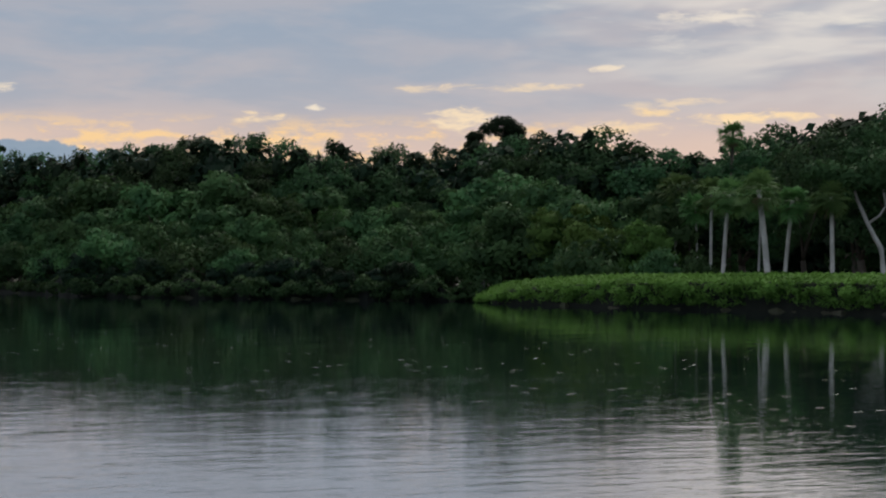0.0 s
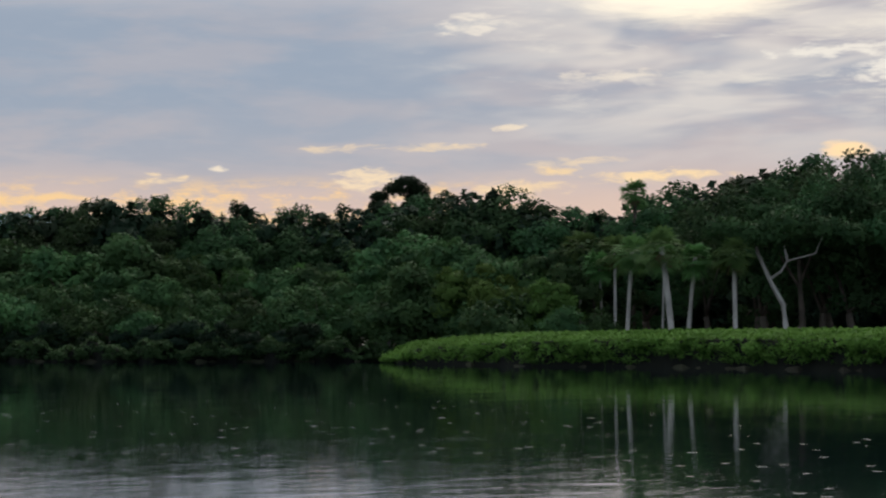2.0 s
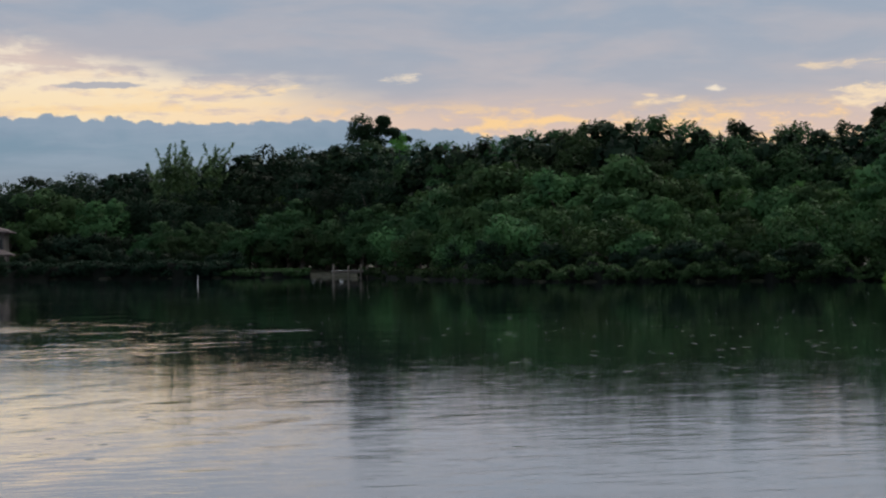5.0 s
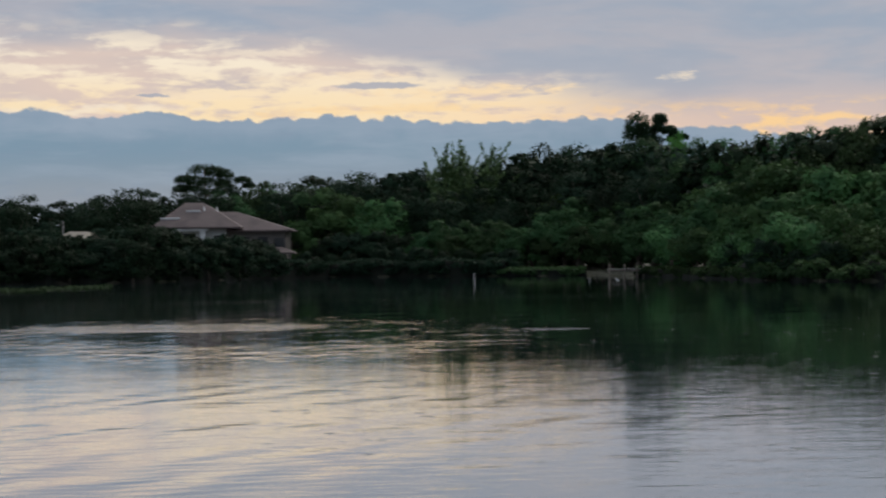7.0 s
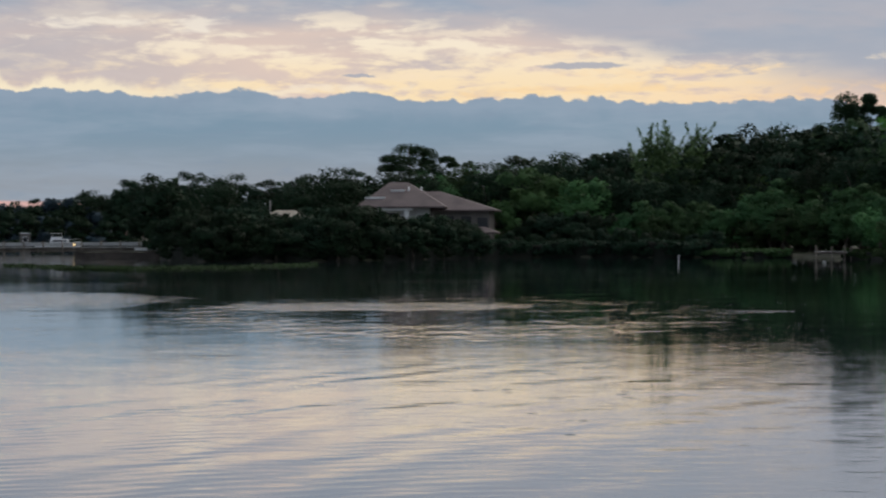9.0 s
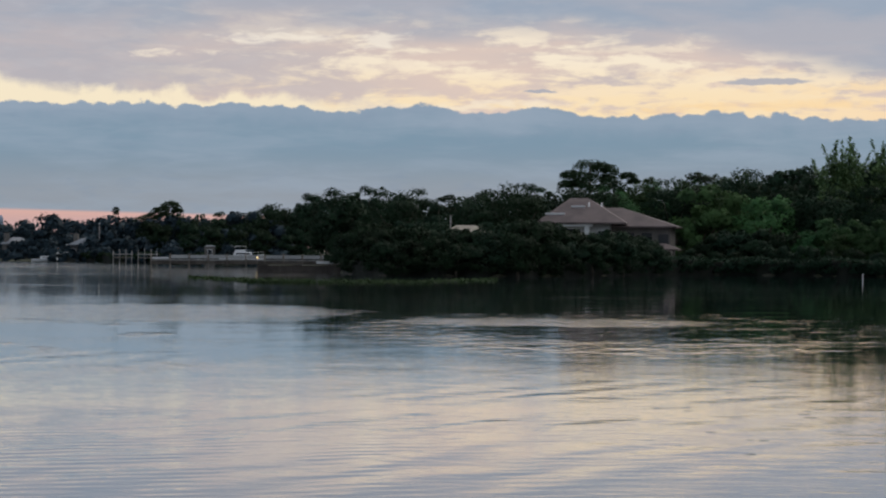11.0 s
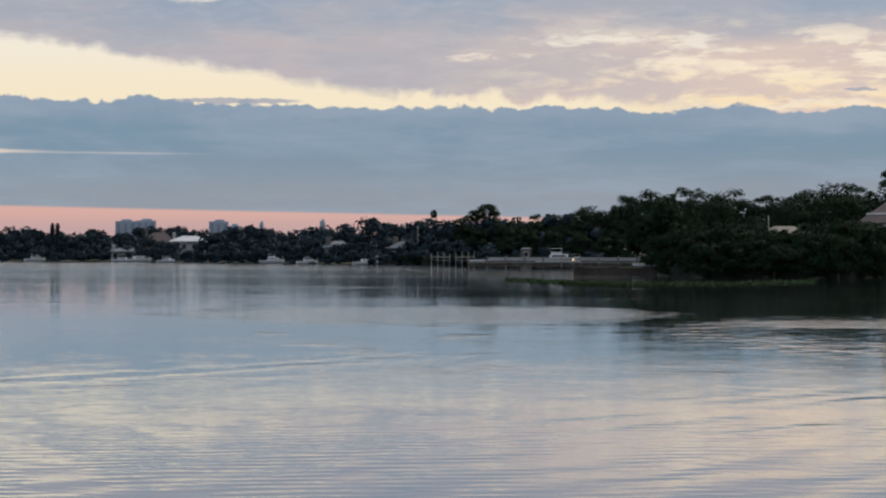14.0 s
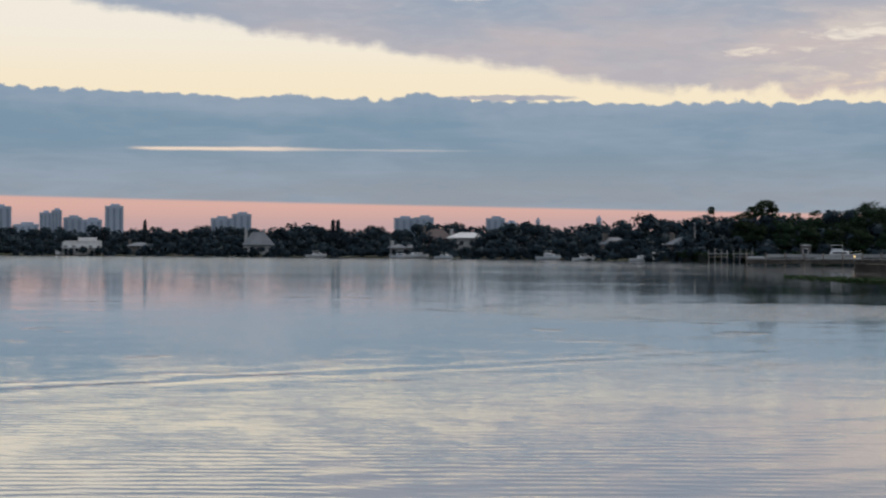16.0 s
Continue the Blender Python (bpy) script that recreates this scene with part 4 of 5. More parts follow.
def bamboo_clump(seed=71):
    rng = np.random.default_rng(seed)
    clump = thing("bamboo", "tall feathery clump of light green bamboo", "bamboo")
    bm, cs, outs = bmesh.new(), [], []
    for k in range(46):
        x, y = rng.uniform(-5.2, 5.2), rng.uniform(-1.5, 1.5)
        tall = 20.4 - 0.16 * abs(x) + rng.uniform(-5.0, 1.0)
        lean = rng.normal(0.4, 1.5)
        pts = [Vector((x, y, 0)), Vector((x + lean * 0.2, y, tall * 0.5)), Vector((x + lean * 0.7, y, tall * 0.85)), Vector((x + lean * 1.5, y, tall))]
        tube(bm, pts, [0.07, 0.06, 0.04, 0.015], 4)
        for j in range(70):
            f = rng.uniform(0.35, 1.0) ** 0.8
            i = min(int(f * 3), 2)
            q = pts[i].lerp(pts[i + 1], f * 3 - i)
            cs.append(np.array(q) + rng.normal(0, 0.62 * (1.12 - f), 3))
            outs.append((0, 0, 0.4))
    tagged(part("culm", bm, BAMBOO, clump), kind="stuff")
    part("leaf_plume", leaves_mesh("leaf_plume", np.array(cs), np.array(outs), 0.34, BAMBOO, rng, 0.3, 1.8), BAMBOO, clump)
    clump.matrix_basis = facing(18.85, 318, 0.6)


bamboo_clump()

# ---- building materials ----
STUCCO = material("pale_stucco", (0.44, 0.44, 0.43), (0.36, 0.36, 0.36), 0.8, 0.4)
WHITE = material("white_paint", (0.74, 0.74, 0.73), (0.62, 0.62, 0.62), 0.45, 0.5)
TAN = material("tan_wall", (0.16, 0.145, 0.13), (0.12, 0.11, 0.10), 0.8, 0.4)
ROOFTILE = material("clay_tile_roof", (0.140, 0.106, 0.102), (0.098, 0.075, 0.073), 0.8, 0.25, relief=0.02, fine_scale=4.0)
GREYROOF = material("grey_roof", (0.19, 0.205, 0.225), (0.15, 0.165, 0.185), 0.7, 0.3)
SANDROOF = material("sand_roof", (0.31, 0.28, 0.22), (0.25, 0.22, 0.18), 0.8, 0.3)
GLASS = material("dark_glass", (0.02, 0.025, 0.03), (0.03, 0.035, 0.04), 0.12, 0.3)
WOOD = material("weathered_wood", (0.20, 0.17, 0.14), (0.13, 0.11, 0.09), 0.85, 0.8, relief=0.01)
GREYWOOD = material("grey_boards", (0.30, 0.29, 0.28), (0.22, 0.21, 0.20), 0.8, 0.8, relief=0.01)
CONCRETE = material("stained_seawall", (0.075, 0.062, 0.052), (0.045, 0.037, 0.032), 0.9, 0.5, relief=0.02)
HULL = material("boat_gelcoat", (0.78, 0.79, 0.80), (0.68, 0.69, 0.70), 0.25, 0.3)
# tower tones carry the distance haze: pale blue-grey put into wall and glass
TOWER = material("hazed_tower_concrete", (0.40, 0.47, 0.57), (0.33, 0.40, 0.50), 0.8, 0.02, spread=0.12)
TOWERGLASS = material("hazed_tower_windows", (0.24, 0.30, 0.39), (0.20, 0.26, 0.34), 0.3, 0.02)


def hip(x0, x1, y0, y1, z0, z1, r0, r1, thick=0.22):
    """A hip roof: eaves rectangle at z0 with a fascia, ridge from r0 to r1 at z1."""
    bm = bmesh.new()
    ym = (y0 + y1) / 2
    low = [bm.verts.new((x, y, z0 - thick)) for x, y in ((x0, y0), (x1, y0), (x1, y1), (x0, y1))]
    up = [bm.verts.new((x, y, z0)) for x, y in ((x0, y0), (x1, y0), (x1, y1), (x0, y1))]
    a, b = bm.verts.new((r0, ym, z1)), bm.verts.new((r1, ym, z1))
    bm.faces.new(low[::-1])
    for k in range(4):
        bm.faces.new((low[k], low[(k + 1) % 4], up[(k + 1) % 4], up[k]))
    bm.faces.new((up[0], up[1], b, a))
    bm.faces.new((up[1], up[2], b))
    bm.faces.new((up[2], up[3], a, b))
    bm.faces.new((up[3], up[0], a))
    return bm


def window(parent, x, z, w, h, y, frame_mat=None):
    win = part("window", boxed(x - w / 2 - 0.09, x + w / 2 + 0.09, y - 0.07, y + 0.12, z - h / 2 - 0.09, z + h / 2 + 0.09, bevel=0.02), frame_mat or WHITE, parent)
    part("pane", boxed(x - w / 2, x + w / 2, y - 0.10, y - 0.03, z - h / 2, z + h / 2), GLASS, win, "dark window glass")
    return win


# ---- the house among the trees ----
house = thing("house", "two-storey pale house with a brown tiled hip roof", "house", m=facing(26.26, 292, 0.5, -8))
part("wall", boxed(-6.4, 3.4, 0.8, 11, -0.4, 6.7, bevel=0.03), STUCCO, house)
part("wall", boxed(3.4, 12.0, 2.2, 10, -0.4, 6.2, bevel=0.03), TAN, house, "shaded tan wing wall")
roof = part("roof", hip(-7.4, 5.8, -0.4, 12.0, 6.9, 10.6, -3.2, -0.6), ROOFTILE, house)
part("roof", hip(-2.0, 12.9, 1.2, 11.4, 6.4, 9.2, 1.6, 4.4), ROOFTILE, house)
part("roof", hip(8.2, 13.6, -2.2, 2.2, 3.1, 3.9, 9.8, 11.6), ROOFTILE, house, "low porch roof of brown tile")
part("column", boxed(-0.25, 0.45, -0.05, 0.65, 1.0, 6.65, bevel=0.05), WHITE, house, "tall white column")
part("column", boxed(-4.2, -3.7, -0.05, 0.55, 1.0, 6.65, bevel=0.05), WHITE, house, "tall white column")
part("beam", boxed(-5.2, 0.9, -0.15, 0.55, 6.3, 6.66, bevel=0.03), WHITE, house)
for x in (9.9, 12.9):
    part("porch_post", boxed(x - 0.12, x + 0.12, -2.0, -1.76, -0.3, 2.9, bevel=0.02), TAN, house)
for x, z, w, h in ((-2.0, 4.9, 2.2, 2.2), (2.2, 4.9, 1.2, 1.6), (-5.2, 4.9, 1.2, 1.6)):
    window(house, x, z, w, h, 0.8)
for x, z in ((6.0, 4.6), (8.6, 4.6), (11.0, 4.4)):
    window(house, x, z, 1.5, 1.7, 2.2, TAN)
for x, z, y in ((-0.1, 9.0, 3.6), (1.7, 9.0, 4.2)):
    part("vent_pipe", tube(bmesh.new(), [(x, y, z - 1.4), (x, y, z + 0.9)], [0.11, 0.11], 8), WHITE, house, "white roof vent pipe")
part("roof_vent", boxed(-2.7, -0.7, 3.4, 3.9, 9.15, 9.42, bevel=0.03), WHITE, house)
part("roof_vent", boxed(-6.3, -3.4, 1.5, 2.0, 8.06, 8.32, bevel=0.03), WHITE, house)

low_house = thing("house", "low neighbouring house with a sand-coloured roof and thin mast", "house", m=facing(29.35, 296, 0.5))
part("wall", boxed(-3.2, 3.2, 0.5, 6, -0.3, 5.0, bevel=0.03), STUCCO, low_house)
part("roof", hip(-5.6, 3.9, -0.2, 7.2, 5.2, 6.5, -3.2, -0.6), SANDROOF, low_house)
part("mast", tube(bmesh.new(), [(-4.1, 2.5, 0), (-4.1, 2.5, 8.0)], [0.10, 0.08], 8), GREYWOOD, low_house, "pale square mast")
window(low_house, 1.4, 3.6, 1.6, 1.4, 0.5)

for az, dist, z, w in ((22.75, 299, 3.4, 0.7), (27.9, 285, 6.4, 0.6), (21.9, 300, 2.7, 0.25), (21.6, 300, 2.7, 0.25), (22.1, 300, 2.7, 0.25)):
    post = thing("garden_lamp", "small pale garden lantern on a post", "lamp", "garden lanterns", m=facing(az, dist, 0.4))
    part("post", tube(bmesh.new(), [(0, 0, -0.3), (0, 0, z - 0.4)], [0.06, 0.05], 6), WOOD, post)
    part("globe", boxed(-w / 2, w / 2, -0.15, 0.15, z - 0.5, z - 0.2, bevel=0.06), WHITE, post)

# ---- small dock and marker ----
dock = thing("small_dock", "small weathered wooden dock with pale posts at the shore", "dock", m=facing(13.9, SHORE(13.9) - 2.5))
for k in range(16):
    part("deck_board", boxed(-3.6 + k * 0.42, -3.6 + k * 0.42 + 0.38, -1.3, 3.0, 0.92, 0.99, bevel=0.01), GREYWOOD, dock)
for y in (-1.2, 1.4):
    part("joist", boxed(-3.6, 3.1, y, y + 0.1, 0.70, 0.915), WOOD, dock)
for k, (x, top) in enumerate(((-3.3, 1.7), (-1.4, 1.6), (0.2, 1.75), (1.0, 1.65), (2.9, 1.2))):
    part("post", tube(bmesh.new(), [(x, -1.42, -1.3), (x, -1.42, top)], [0.10, 0.09], 8), WOOD, dock)
marker = thing("marker_post", "slim white channel stake standing in the water", "post", m=facing(18.5, 232))
part("stake", tube(bmesh.new(), [(0, 0, -1.3), (0.02, 0, 0.75)], [0.045, 0.04], 8), WHITE, marker)
part("cap", tube(bmesh.new(), [(0.02, 0, 0.75), (0.02, 0, 0.85)], [0.07, 0.05], 8), WHITE, marker)


# ---- pier, seawall and boats ----
def loft(sections):
    """A closed hull through cross-sections, each a list of points from one gunwale under the keel to the other."""
    bm = bmesh.new()
    rings = [[bm.verts.new(p) for p in s] for s in sections]
    for a, b in zip(rings, rings[1:]):
        for j in range(len(a) - 1):
            bm.faces.new((a[j], a[j + 1], b[j + 1], b[j]))
        bm.faces.new((a[-1], a[0], b[0], b[-1]))
    bm.faces.new(rings[0])
    bm.faces.new(rings[-1][::-1])
    bmesh.ops.recalc_face_normals(bm, faces=bm.faces)
    return bm


def boat(label, length, m, fly=True, canopy=False):
    b = thing("motor_boat", label, "boat", "boats along the far docks", m=m)
    s = length / 8.0
    secs = []
    for x, w, k, g in ((-4, 1.25, -0.25, 0.95), (-2, 1.35, -0.35, 0.98), (0.5, 1.35, -0.35, 1.05), (2.4, 0.95, -0.2, 1.2), (3.5, 0.42, 0.2, 1.32), (4.0, 0.05, 0.9, 1.4)):
        secs.append([Vector((x * s, y * s, z * s)) for y, z in ((-w, g), (-w * 0.8, g * 0.3), (0, k), (w * 0.8, g * 0.3), (w, g))])
    part("hull", loft(secs), HULL, b)
    part("cabin", boxed(-1.4 * s, 1.9 * s, -0.95 * s, 0.95 * s, 0.9 * s, 1.75 * s, bevel=0.14 * s), HULL, b)
    part("cabin_window", boxed(-1.0 * s, 1.5 * s, -0.97 * s, 0.97 * s, 1.3 * s, 1.58 * s), GLASS, b, "dark strip of cabin windows")
    if fly:
        part("flybridge", boxed(-1.2 * s, 0.8 * s, -0.8 * s, 0.8 * s, 1.76 * s, 2.15 * s, bevel=0.08 * s), HULL, b)
        part("canopy", boxed(-1.3 * s, 0.9 * s, -0.85 * s, 0.85 * s, 2.75 * s, 2.83 * s, bevel=0.03 * s), WHITE, b)
        for x in (-1.1, 0.7):
            for y in (-0.7, 0.7):
                part("canopy_pole", tube(bmesh.new(), [(x * s, y * s, 2.1 * s), (x * s, y * s, 2.77 * s)], [0.03 * s, 0.03 * s], 5), WHITE, b)
    if canopy:
        part("canopy", boxed(-1.6 * s, 1.2 * s, -0.9 * s, 0.9 * s, 2.35 * s, 2.45 * s, bevel=0.04 * s), WHITE, b)
        for x in (-1.4, 1.0):
            part("canopy_pole", tube(bmesh.new(), [(x * s, -0.75 * s, 1.0 * s), (x * s, -0.75 * s, 2.37 * s)], [0.03 * s, 0.03 * s], 5), WHITE, b)
    part("bow_rail", tube(bmesh.new(), [(1.9 * s, -0.95 * s, 1.6 * s), (3.2 * s, -0.5 * s, 1.75 * s), (3.95 * s, 0, 1.85 * s)], [0.025 * s] * 3, 5), WHITE, b)
    return b


PIER_AZ0, PIER_AZ1, PIER_D = 38.65, 33.3, 352
span = PIER_D * radians(PIER_AZ0 - PIER_AZ1)
pier = thing("pier", "long pier with white panelled rail on dark piles", "pier", m=facing((PIER_AZ0 + PIER_AZ1) / 2, PIER_D))
bays = 10
for k in range(bays):
    x0, x1 = -span / 2 + span * k / bays, -span / 2 + span * (k + 1) / bays
    if k > 0:
        part("rail_panel", boxed(x0 + 0.18, x1 - 0.18, 0.02, 0.10, 1.55, 2.15, bevel=0.01), STUCCO, pier, "pale rail panel")
    part("deck_section", boxed(x0 + 0.02, x1 - 0.02, -0.1, 2.2, 1.15, 1.38, bevel=0.02), GREYWOOD, pier)
for k in range(bays + 1):
    x = -span / 2 + span * k / bays
    part("pile", tube(bmesh.new(), [(x, -0.05, -1.3), (x, -0.05, 2.36)], [0.15, 0.13], 8), WOOD, pier)
part("under_beam", boxed(-span / 2, span / 2, 0.3, 1.9, 0.55, 1.14), WOOD, pier, "dark beam under the deck")
part("ramp_rail", boxed(-span / 2 + 0.2, -span / 2 + 3.0, 0.02, 0.08, 1.45, 1.75, bevel=0.01), WHITE, pier)

pier_lamp = thing("pier_lamp", "small glowing amber lamp on a post by the pier", "lamp", m=facing(35.65, 349.5))
part("post", tube(bmesh.new(), [(0, 0, -1.3), (0, 0, 1.55)], [0.09, 0.08], 8), WOOD, pier_lamp)
LAMPGLOW = bpy.data.materials.new("amber_lamp")
LAMPGLOW.use_nodes = True
LAMPGLOW.node_tree.nodes["Principled BSDF"].inputs["Emission Color"].default_value = (1.0, 0.62, 0.16, 1)
LAMPGLOW.node_tree.nodes["Principled BSDF"].inputs["Emission Strength"].default_value = 1.7
globe = bmesh.new()
bmesh.ops.create_uvsphere(globe, u_segments=12, v_segments=8, radius=0.16)
bmesh.ops.translate(globe, verts=globe.verts, vec=(0, 0, 1.76))
part("globe", globe, LAMPGLOW, pier_lamp, "lit amber globe")

wall = thing("seawall", "dark stained seawall running out from the point", "seawall", m=facing(34.35, 282))
for k in range(8):
    part("wall_panel", boxed(-6.4 + k * 1.6, -6.4 + k * 1.6 + 1.57, -0.2 + 0.03 * (k % 2), 0.2, -1.3, 1.0 - 0.05 * (k % 3), bevel=0.02), CONCRETE, wall)
part("wall_cap", boxed(-6.5, 6.5, -0.35, 0.4, 1.02, 1.2, bevel=0.03), CONCRETE, wall)
part("fill", boxed(-6.4, 6.4, 0.25, 14, -1.3, 0.96), SOIL, wall, "earth fill behind the wall")
skiff = thing("dinghy", "small white dinghy lying on the seawall", "boat", m=facing(33.65, 284.5, 1.0))
part("hull", loft([[Vector((x, y, z)) for y, z in ((-w, 0.55), (-w * 0.8, 0.1), (0, 0.0), (w * 0.8, 0.1), (w, 0.55))] for x, w in ((-1.6, 0.55), (0, 0.65), (1.1, 0.45), (1.7, 0.05))]), HULL, skiff)
part("thwart", boxed(-0.3, 0.0, -0.6, 0.6, 0.46, 0.6), GREYWOOD, skiff)

boat("white flybridge motor boat raised behind the pier", 8.0, facing(36.1, 361, 0.95), True)
for az, dist, ln, turn, fly, can, z, lb in ((53.9 - 3.0, 0, 6.5, 12, False, True, 0, "small white boat with a canopy at a far dock"), (48.05, 0, 7.5, 10, False, False, 0, "low white motor boat at a far dock"),
                                            (44.25, 0, 6.5, -20, True, False, 0.1, "white cabin boat raised at a far dock"), (43.25, 0, 5.5, 15, False, True, 0, "small white boat with a canopy at a far dock"),
                                            (48.5, 0, 6.0, -12, False, False, 0, "low white motor boat at a far dock"), (41.6, 0, 6.0, 8, False, False, 0, "low white motor boat at a far dock"),
                                            (47.25, 0, 5.5, -30, False, True, 0, "small white boat with a canopy at a far dock")):
    boat(lb, ln, facing(az, SHORE(az) - 6, z, turn), fly, can)


def boat_lift(az, dist):
    lift = thing("boat_lift", "boat lift of pale posts over dark piles", "boat lift", "boat lifts off the pier", m=facing(az, dist))
    for x in (-1.9, -0.6, 0.7, 1.9):
        for y in (0.0, 3.0):
            part("pile", tube(bmesh.new(), [(x, y, -1.3), (x, y, 3.3 - 0.3 * abs(x))], [0.10, 0.08], 7), GREYWOOD if y == 0 else WOOD, lift)
    for y in (-0.2, 3.2):
        part("lift_beam", boxed(-2.2, 2.2, y - 0.08, y + 0.08, 1.9, 2.08, bevel=0.02), GREYWOOD, lift)
    part("cradle", boxed(-1.7, 1.7, 0.4, 2.6, 1.25, 1.4, bevel=0.02), WOOD, lift)
    return lift


boat_lift(39.45, 420)
boat_lift(38.75, 418)
hut = thing("dock_hut", "small drab hut standing behind the pier", "hut", m=facing(37.0, 382, 0.0))
part("wall", boxed(-1.0, 1.0, 0, 2, -1.0, 3.6, bevel=0.03), TAN, hut)
part("roof", hip(-1.1, 1.1, -0.1, 2.1, 3.72, 3.9, -0.6, 0.6, 0.1), GREYROOF, hut)
window(hut, 0.0, 2.6, 0.8, 0.9, 0.0)
boathouse = thing("boathouse", "white boathouse with a flat upper deck on the far bank", "boathouse", m=facing(40.85, 478))
part("wall", boxed(-3.6, 2.6, 0, 5, -1.0, 1.8, bevel=0.03), STUCCO, boathouse)
part("roof", hip(-4.0, 3.0, -0.4, 5.4, 2.0, 2.7, -2.0, 1.0, 0.3), WHITE, boathouse)
part("upper_wall", boxed(-1.0, 2.2, 1, 4, 2.3, 3.9, bevel=0.03), STUCCO, boathouse)
part("upper_roof", boxed(-1.4, 2.6, 0.6, 4.4, 3.92, 4.12, bevel=0.03), WHITE, boathouse)
for x in (-2.6, -1.2, 0.2, 1.6):
    window(boathouse, x, 0.7, 1.0, 1.0, 0.0)
mast = thing("flagpole", "tall pale pole on the far bank", "pole", m=facing(40.1, 470, 0.2))
part("pole", tube(bmesh.new(), [(0, 0, -1.2), (0, 0, 8.6)], [0.14, 0.09], 8), GREYWOOD, mast)
part("finial", tube(bmesh.new(), [(0, 0, 8.6), (0, 0, 8.9)], [0.16, 0.06], 8), WHITE, mast)


# ---- far shore ----
def far_house(az, back, w, wall_h, roof_h, wall_mat, roof_mat, label, flat=False, chimneys=1, turn=0):
    d = SHORE(az) + back
    h = thing("house", label, "house", "houses on the far shore", m=facing(az, d, 0.6, turn))
    part("wall", boxed(-w / 2, w / 2, 0, w * 0.6, -0.3, wall_h, bevel=0.05), wall_mat, h)
    if flat:
        part("terrace", boxed(-w * 0.55, w * 0.5, -2, w * 0.6, wall_h * 0.48, wall_h * 0.55, bevel=0.04), WHITE, h)
        part("roof", boxed(-w * 0.45, w * 0.5, -0.5, w * 0.6, wall_h + 0.01, wall_h + 0.35, bevel=0.04), roof_mat, h)
        part("upper_wall", boxed(-w * 0.1, w * 0.38, 1, w * 0.5, wall_h + 0.36, wall_h + 1.5, bevel=0.04), wall_mat, h)
        part("stair", boxed(-w * 0.68, -w * 0.555, -1.5, 1.5, -0.3, wall_h * 0.3, bevel=0.05), WHITE, h)
        part("railing", boxed(-w * 0.54, w * 0.49, -1.95, -1.85, wall_h * 0.66, wall_h * 0.7, bevel=0.01), WHITE, h)
        for k in range(7):
            x = -w * 0.52 + w * 1.0 * k / 6
            part("column", tube(bmesh.new(), [(x, -1.8, -0.3), (x, -1.8, wall_h * 0.479)], [0.2, 0.17], 8), WHITE, h)
            part("baluster", boxed(x - 0.06, x + 0.06, -1.94, -1.86, wall_h * 0.552, wall_h * 0.659), WHITE, h)
    else:
        part("roof", hip(-w * 0.56, w * 0.56, -0.8, w * 0.66, wall_h + 0.26, wall_h + roof_h, -w * 0.2, w * 0.2, 0.24), roof_mat, h)
        for k in range(chimneys):
            x = (-0.42 if k == 0 else 0.2) * w
            part("chimney", boxed(x - 0.5, x + 0.5, w * 0.25, w * 0.25 + 1, wall_h, wall_h + roof_h + 1.0, bevel=0.04), wall_mat, h)
    n = max(3, int(w / 2.6))
    for k in range(n):
        for z in ((0.28, 0.74) if wall_h > 5 else (0.55,)):
            window(h, -w * 0.42 + w * 0.84 * k / (n - 1), wall_h * z, 1.2, 1.4, 0.0)
    return h


far_house(57.5, 4, 13.5, 4.2, 1, WHITE, WHITE, "white flat-roofed villa with terraces on the far shore", True)
far_house(55.9, 8, 8, 2.6, 1.4, TAN, GREYROOF, "dim low house among trees on the far shore")
far_house(52.55, 6, 9.5, 3.0, 4.4, STUCCO, GREYROOF, "pale house with steep grey roof and chimneys", chimneys=2)
far_house(48.35, 12, 8.5, 2.2, 1.3, STUCCO, GREYROOF, "low pale house behind moored boats", turn=10)
far_house(47.45, 40, 9, 5.0, 3.2, TAN, ROOFTILE, "tan house with a steep brown gable-like roof")
far_house(46.6, 30, 10.5, 5.2, 1.8, STUCCO, WHITE, "pale house with a broad whitish hip roof", chimneys=1)
far_house(42.3, 18, 6, 3.4, 1.8, TAN, GREYROOF, "grey gabled house half hidden by trees", turn=25)
far_house(40.5, 22, 7, 3.2, 1.8, TAN, GREYROOF, "grey house behind the boathouse", turn=-20)


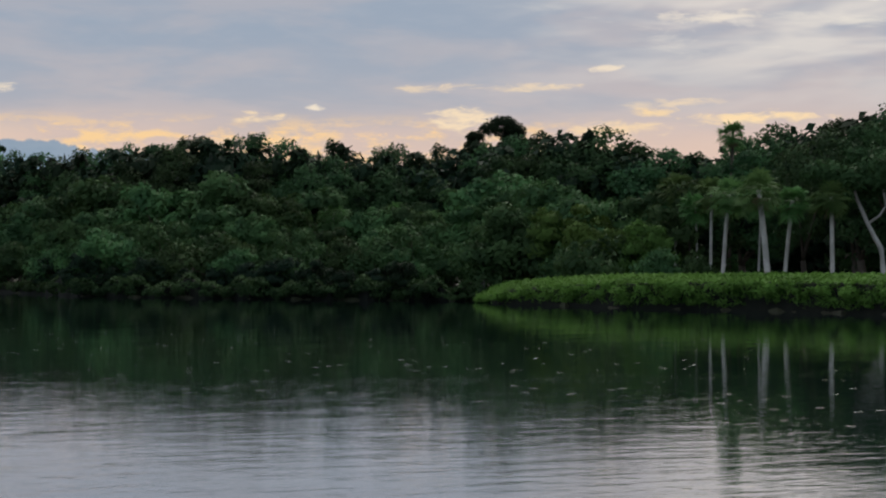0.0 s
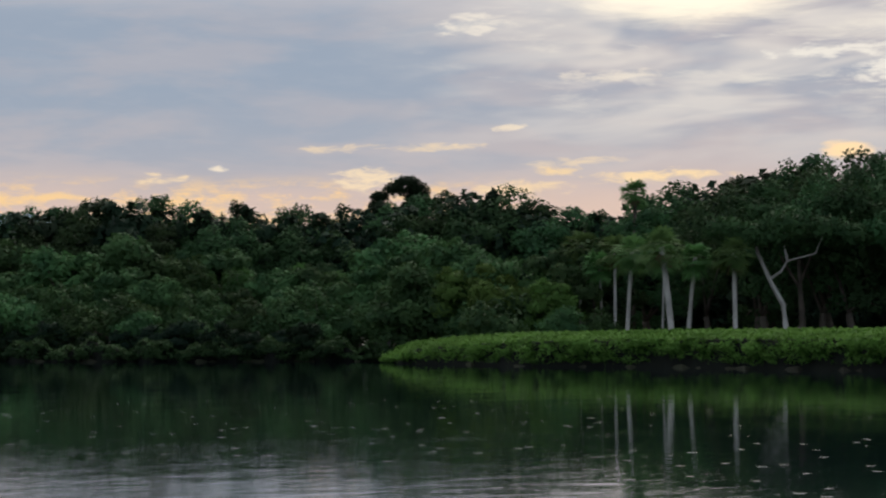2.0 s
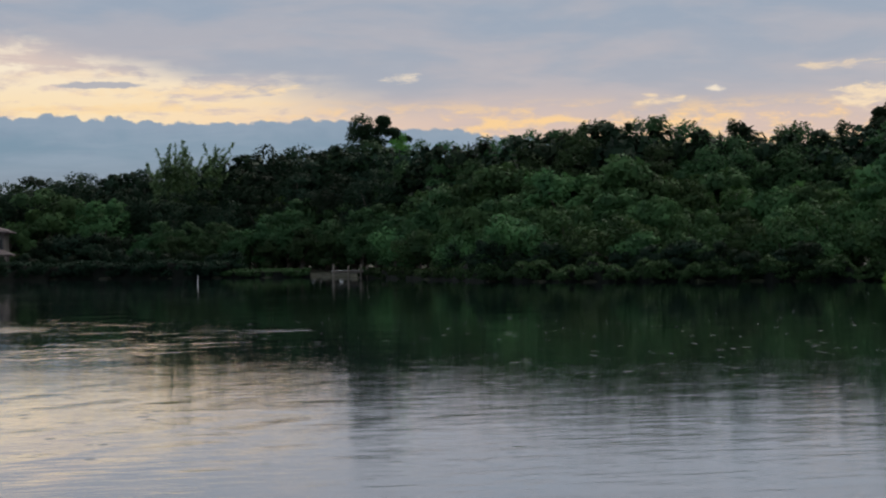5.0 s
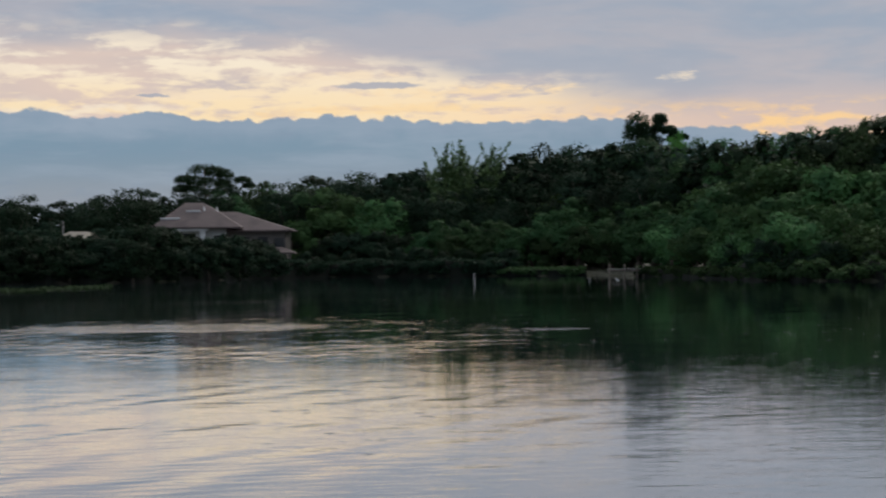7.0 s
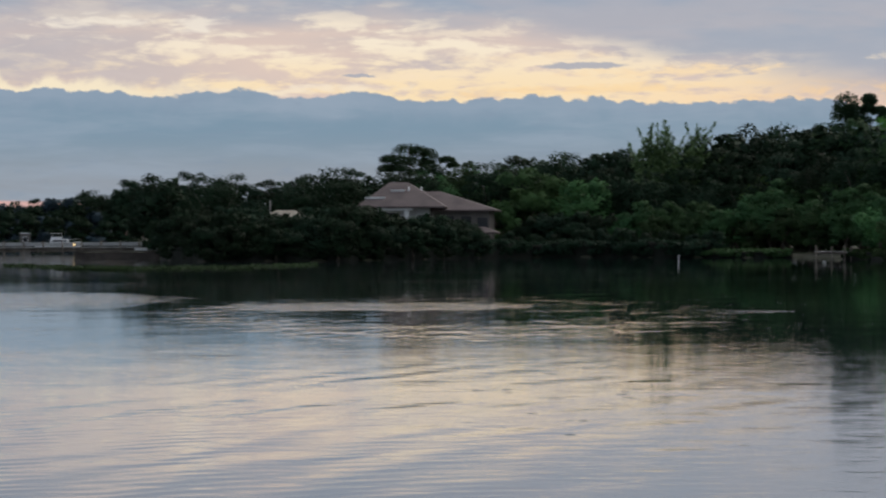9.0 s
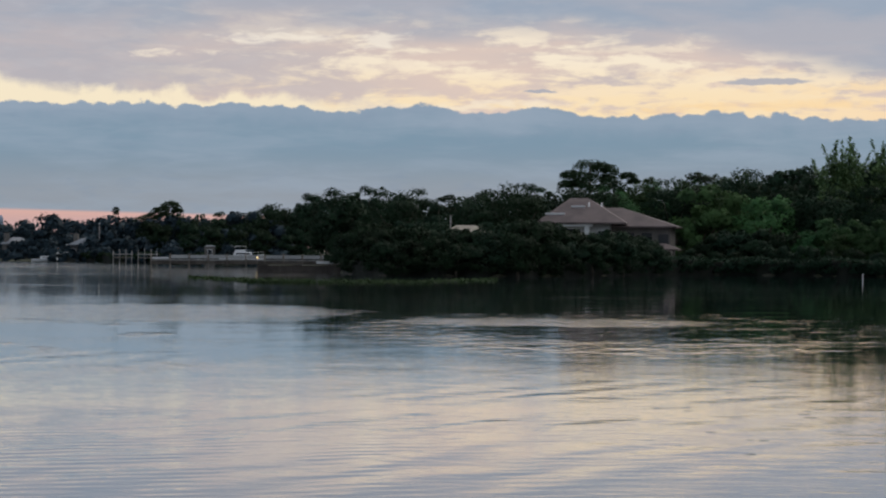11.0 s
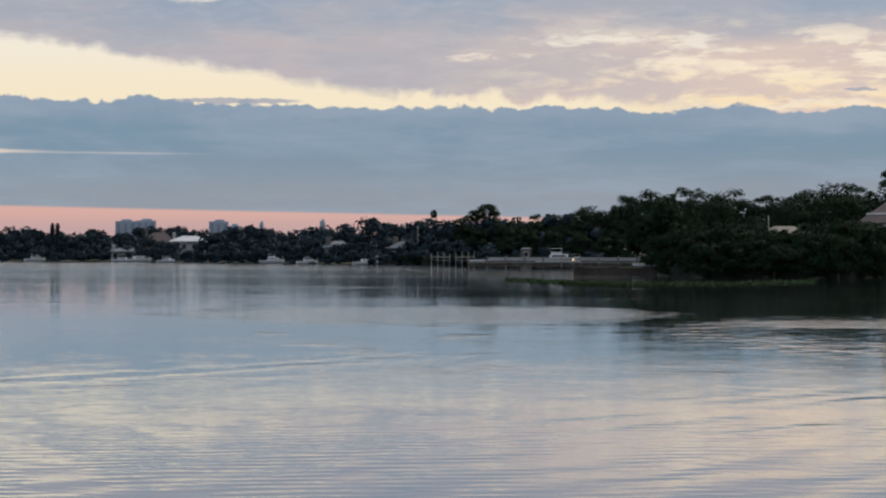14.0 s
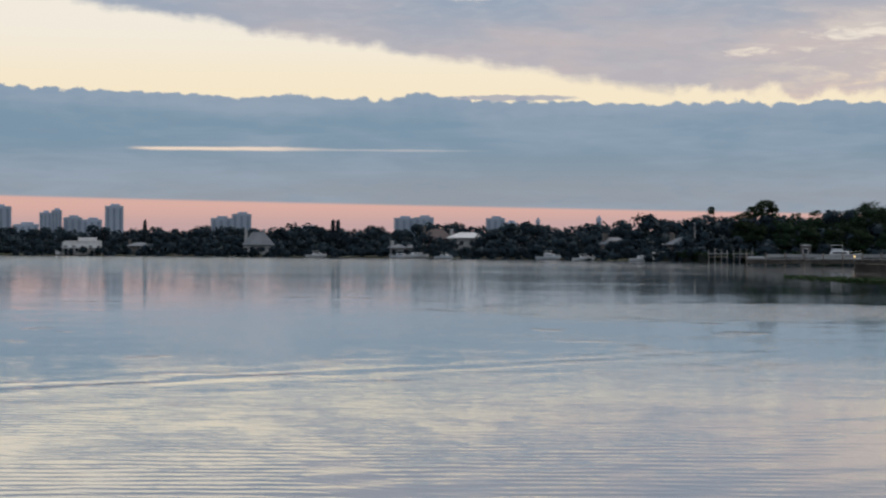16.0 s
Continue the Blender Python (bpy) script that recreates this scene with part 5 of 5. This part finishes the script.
def far_woods():
    rng = np.random.default_rng(81)
    far_top = table([(35.2, 1.05), (37.5, 0.92), (38.8, 0.93), (40.6, 0.85), (42.3, 0.74), (43.8, 0.55), (45.4, 0.72), (46.6, 0.60), (47.2, 0.64), (49, 0.52), (50.4, 0.54),
                     (52, 0.55), (54.3, 0.47), (56, 0.50), (58.8, 0.45), (60, 0.45), (64, 0.47), (75, 0.5)])
    clear_of = ((57.5, 0.6), (52.55, 0.42), (48.3, 0.42), (46.55, 0.42), (47.45, 0.3), (55.9, 0.2), (40.85, 0.42), (42.3, 0.18))
    cl = []
    for depth, share, gap, spread in ((66, 0.9, 3.0, 1.2), (54, 1.0, 3.0, 1.1), (34, 0.86, 3.0, 1.0), (16, 0.62, 3.2, 0.9), (5, 0.32, 2.6, 0.8), (0.8, 0.16, 1.7, 0.42)):
        az = 35.0
        while az < 74:
            d = SHORE(az) + depth + rng.uniform(-4, 4)
            hid = depth < 40 and any(abs(az - a) < w for a, w in clear_of)
            if hid:
                share_now = share * 0.62
            else:
                share_now = share
            top = max(1.6, height(far_top(az) + 0.04, d) * share_now * rng.uniform(0.86, 1.04))
            r = rng.uniform(1.5, 2.9) * spread
            z = top - r * 0.7
            while z > 0.4:
                cl.append((at(az, d, z) + Vector(rng.uniform(-1.4, 1.4, 3)), (r * 1.15, r, r * 0.8)))
                z -= r * 1.2
                r = rng.uniform(1.6, 3.0) * spread
            az += math.degrees(gap * rng.uniform(0.7, 1.3) / d)
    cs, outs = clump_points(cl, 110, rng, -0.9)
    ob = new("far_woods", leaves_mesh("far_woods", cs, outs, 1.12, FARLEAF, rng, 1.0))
    tagged(ob, "dark line of trees along the far residential shore", "woods", kind="stuff")


far_woods()
for az, top_el, n in ((56.0 - 0.25, 0.80, 1), (50.42, 0.83, 1), (50.28, 0.82, 1), (41.55, 0.9, 1)):
    d = SHORE(az) + 26
    tall = height(top_el, d)
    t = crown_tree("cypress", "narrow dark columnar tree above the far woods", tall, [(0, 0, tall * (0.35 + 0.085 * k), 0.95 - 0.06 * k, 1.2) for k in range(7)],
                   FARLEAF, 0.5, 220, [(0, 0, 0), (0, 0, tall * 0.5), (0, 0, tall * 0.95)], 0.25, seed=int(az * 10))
    t.matrix_basis = facing(az, d, 0.0)


def tower(az0, az1, top_el, dist=2500, steps=0, bands=8):
    """A far high-rise: slab, roof works, recessed window bands."""
    w = dist * (math.tan(radians(az0 - az1)))
    z = height(top_el, dist)
    b = thing("high_rise", "hazy blue-grey apartment tower beyond the far shore", "building", "towers on the skyline", m=facing((az0 + az1) / 2, dist, 0.0))
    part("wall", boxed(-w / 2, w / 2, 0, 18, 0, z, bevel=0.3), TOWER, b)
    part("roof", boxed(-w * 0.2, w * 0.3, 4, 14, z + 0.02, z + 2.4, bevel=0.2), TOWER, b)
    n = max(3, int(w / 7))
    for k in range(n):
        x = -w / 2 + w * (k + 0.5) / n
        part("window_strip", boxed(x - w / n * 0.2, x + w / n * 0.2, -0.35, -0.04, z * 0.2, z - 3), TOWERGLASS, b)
    return b


for a0, a1, e in ((60.4, 59.45, 1.12), (58.68, 58.35, 0.95), (58.35, 58.06, 1.02), (58.02, 57.5, 0.82), (57.5, 56.95, 0.76), (56.87, 56.35, 1.15), (59.4, 58.7, 0.62),
                  (53.9, 53.3, 0.82), (53.3, 52.75, 0.94), (51.55, 50.7, 0.56), (48.68, 48.1, 0.84), (48.1, 47.54, 0.86), (46.05, 45.5, 0.84), (45.5, 45.16, 0.72), (42.9, 42.75, 0.86), (44.62, 44.5, 0.8)):
    tower(a0, a1, e)
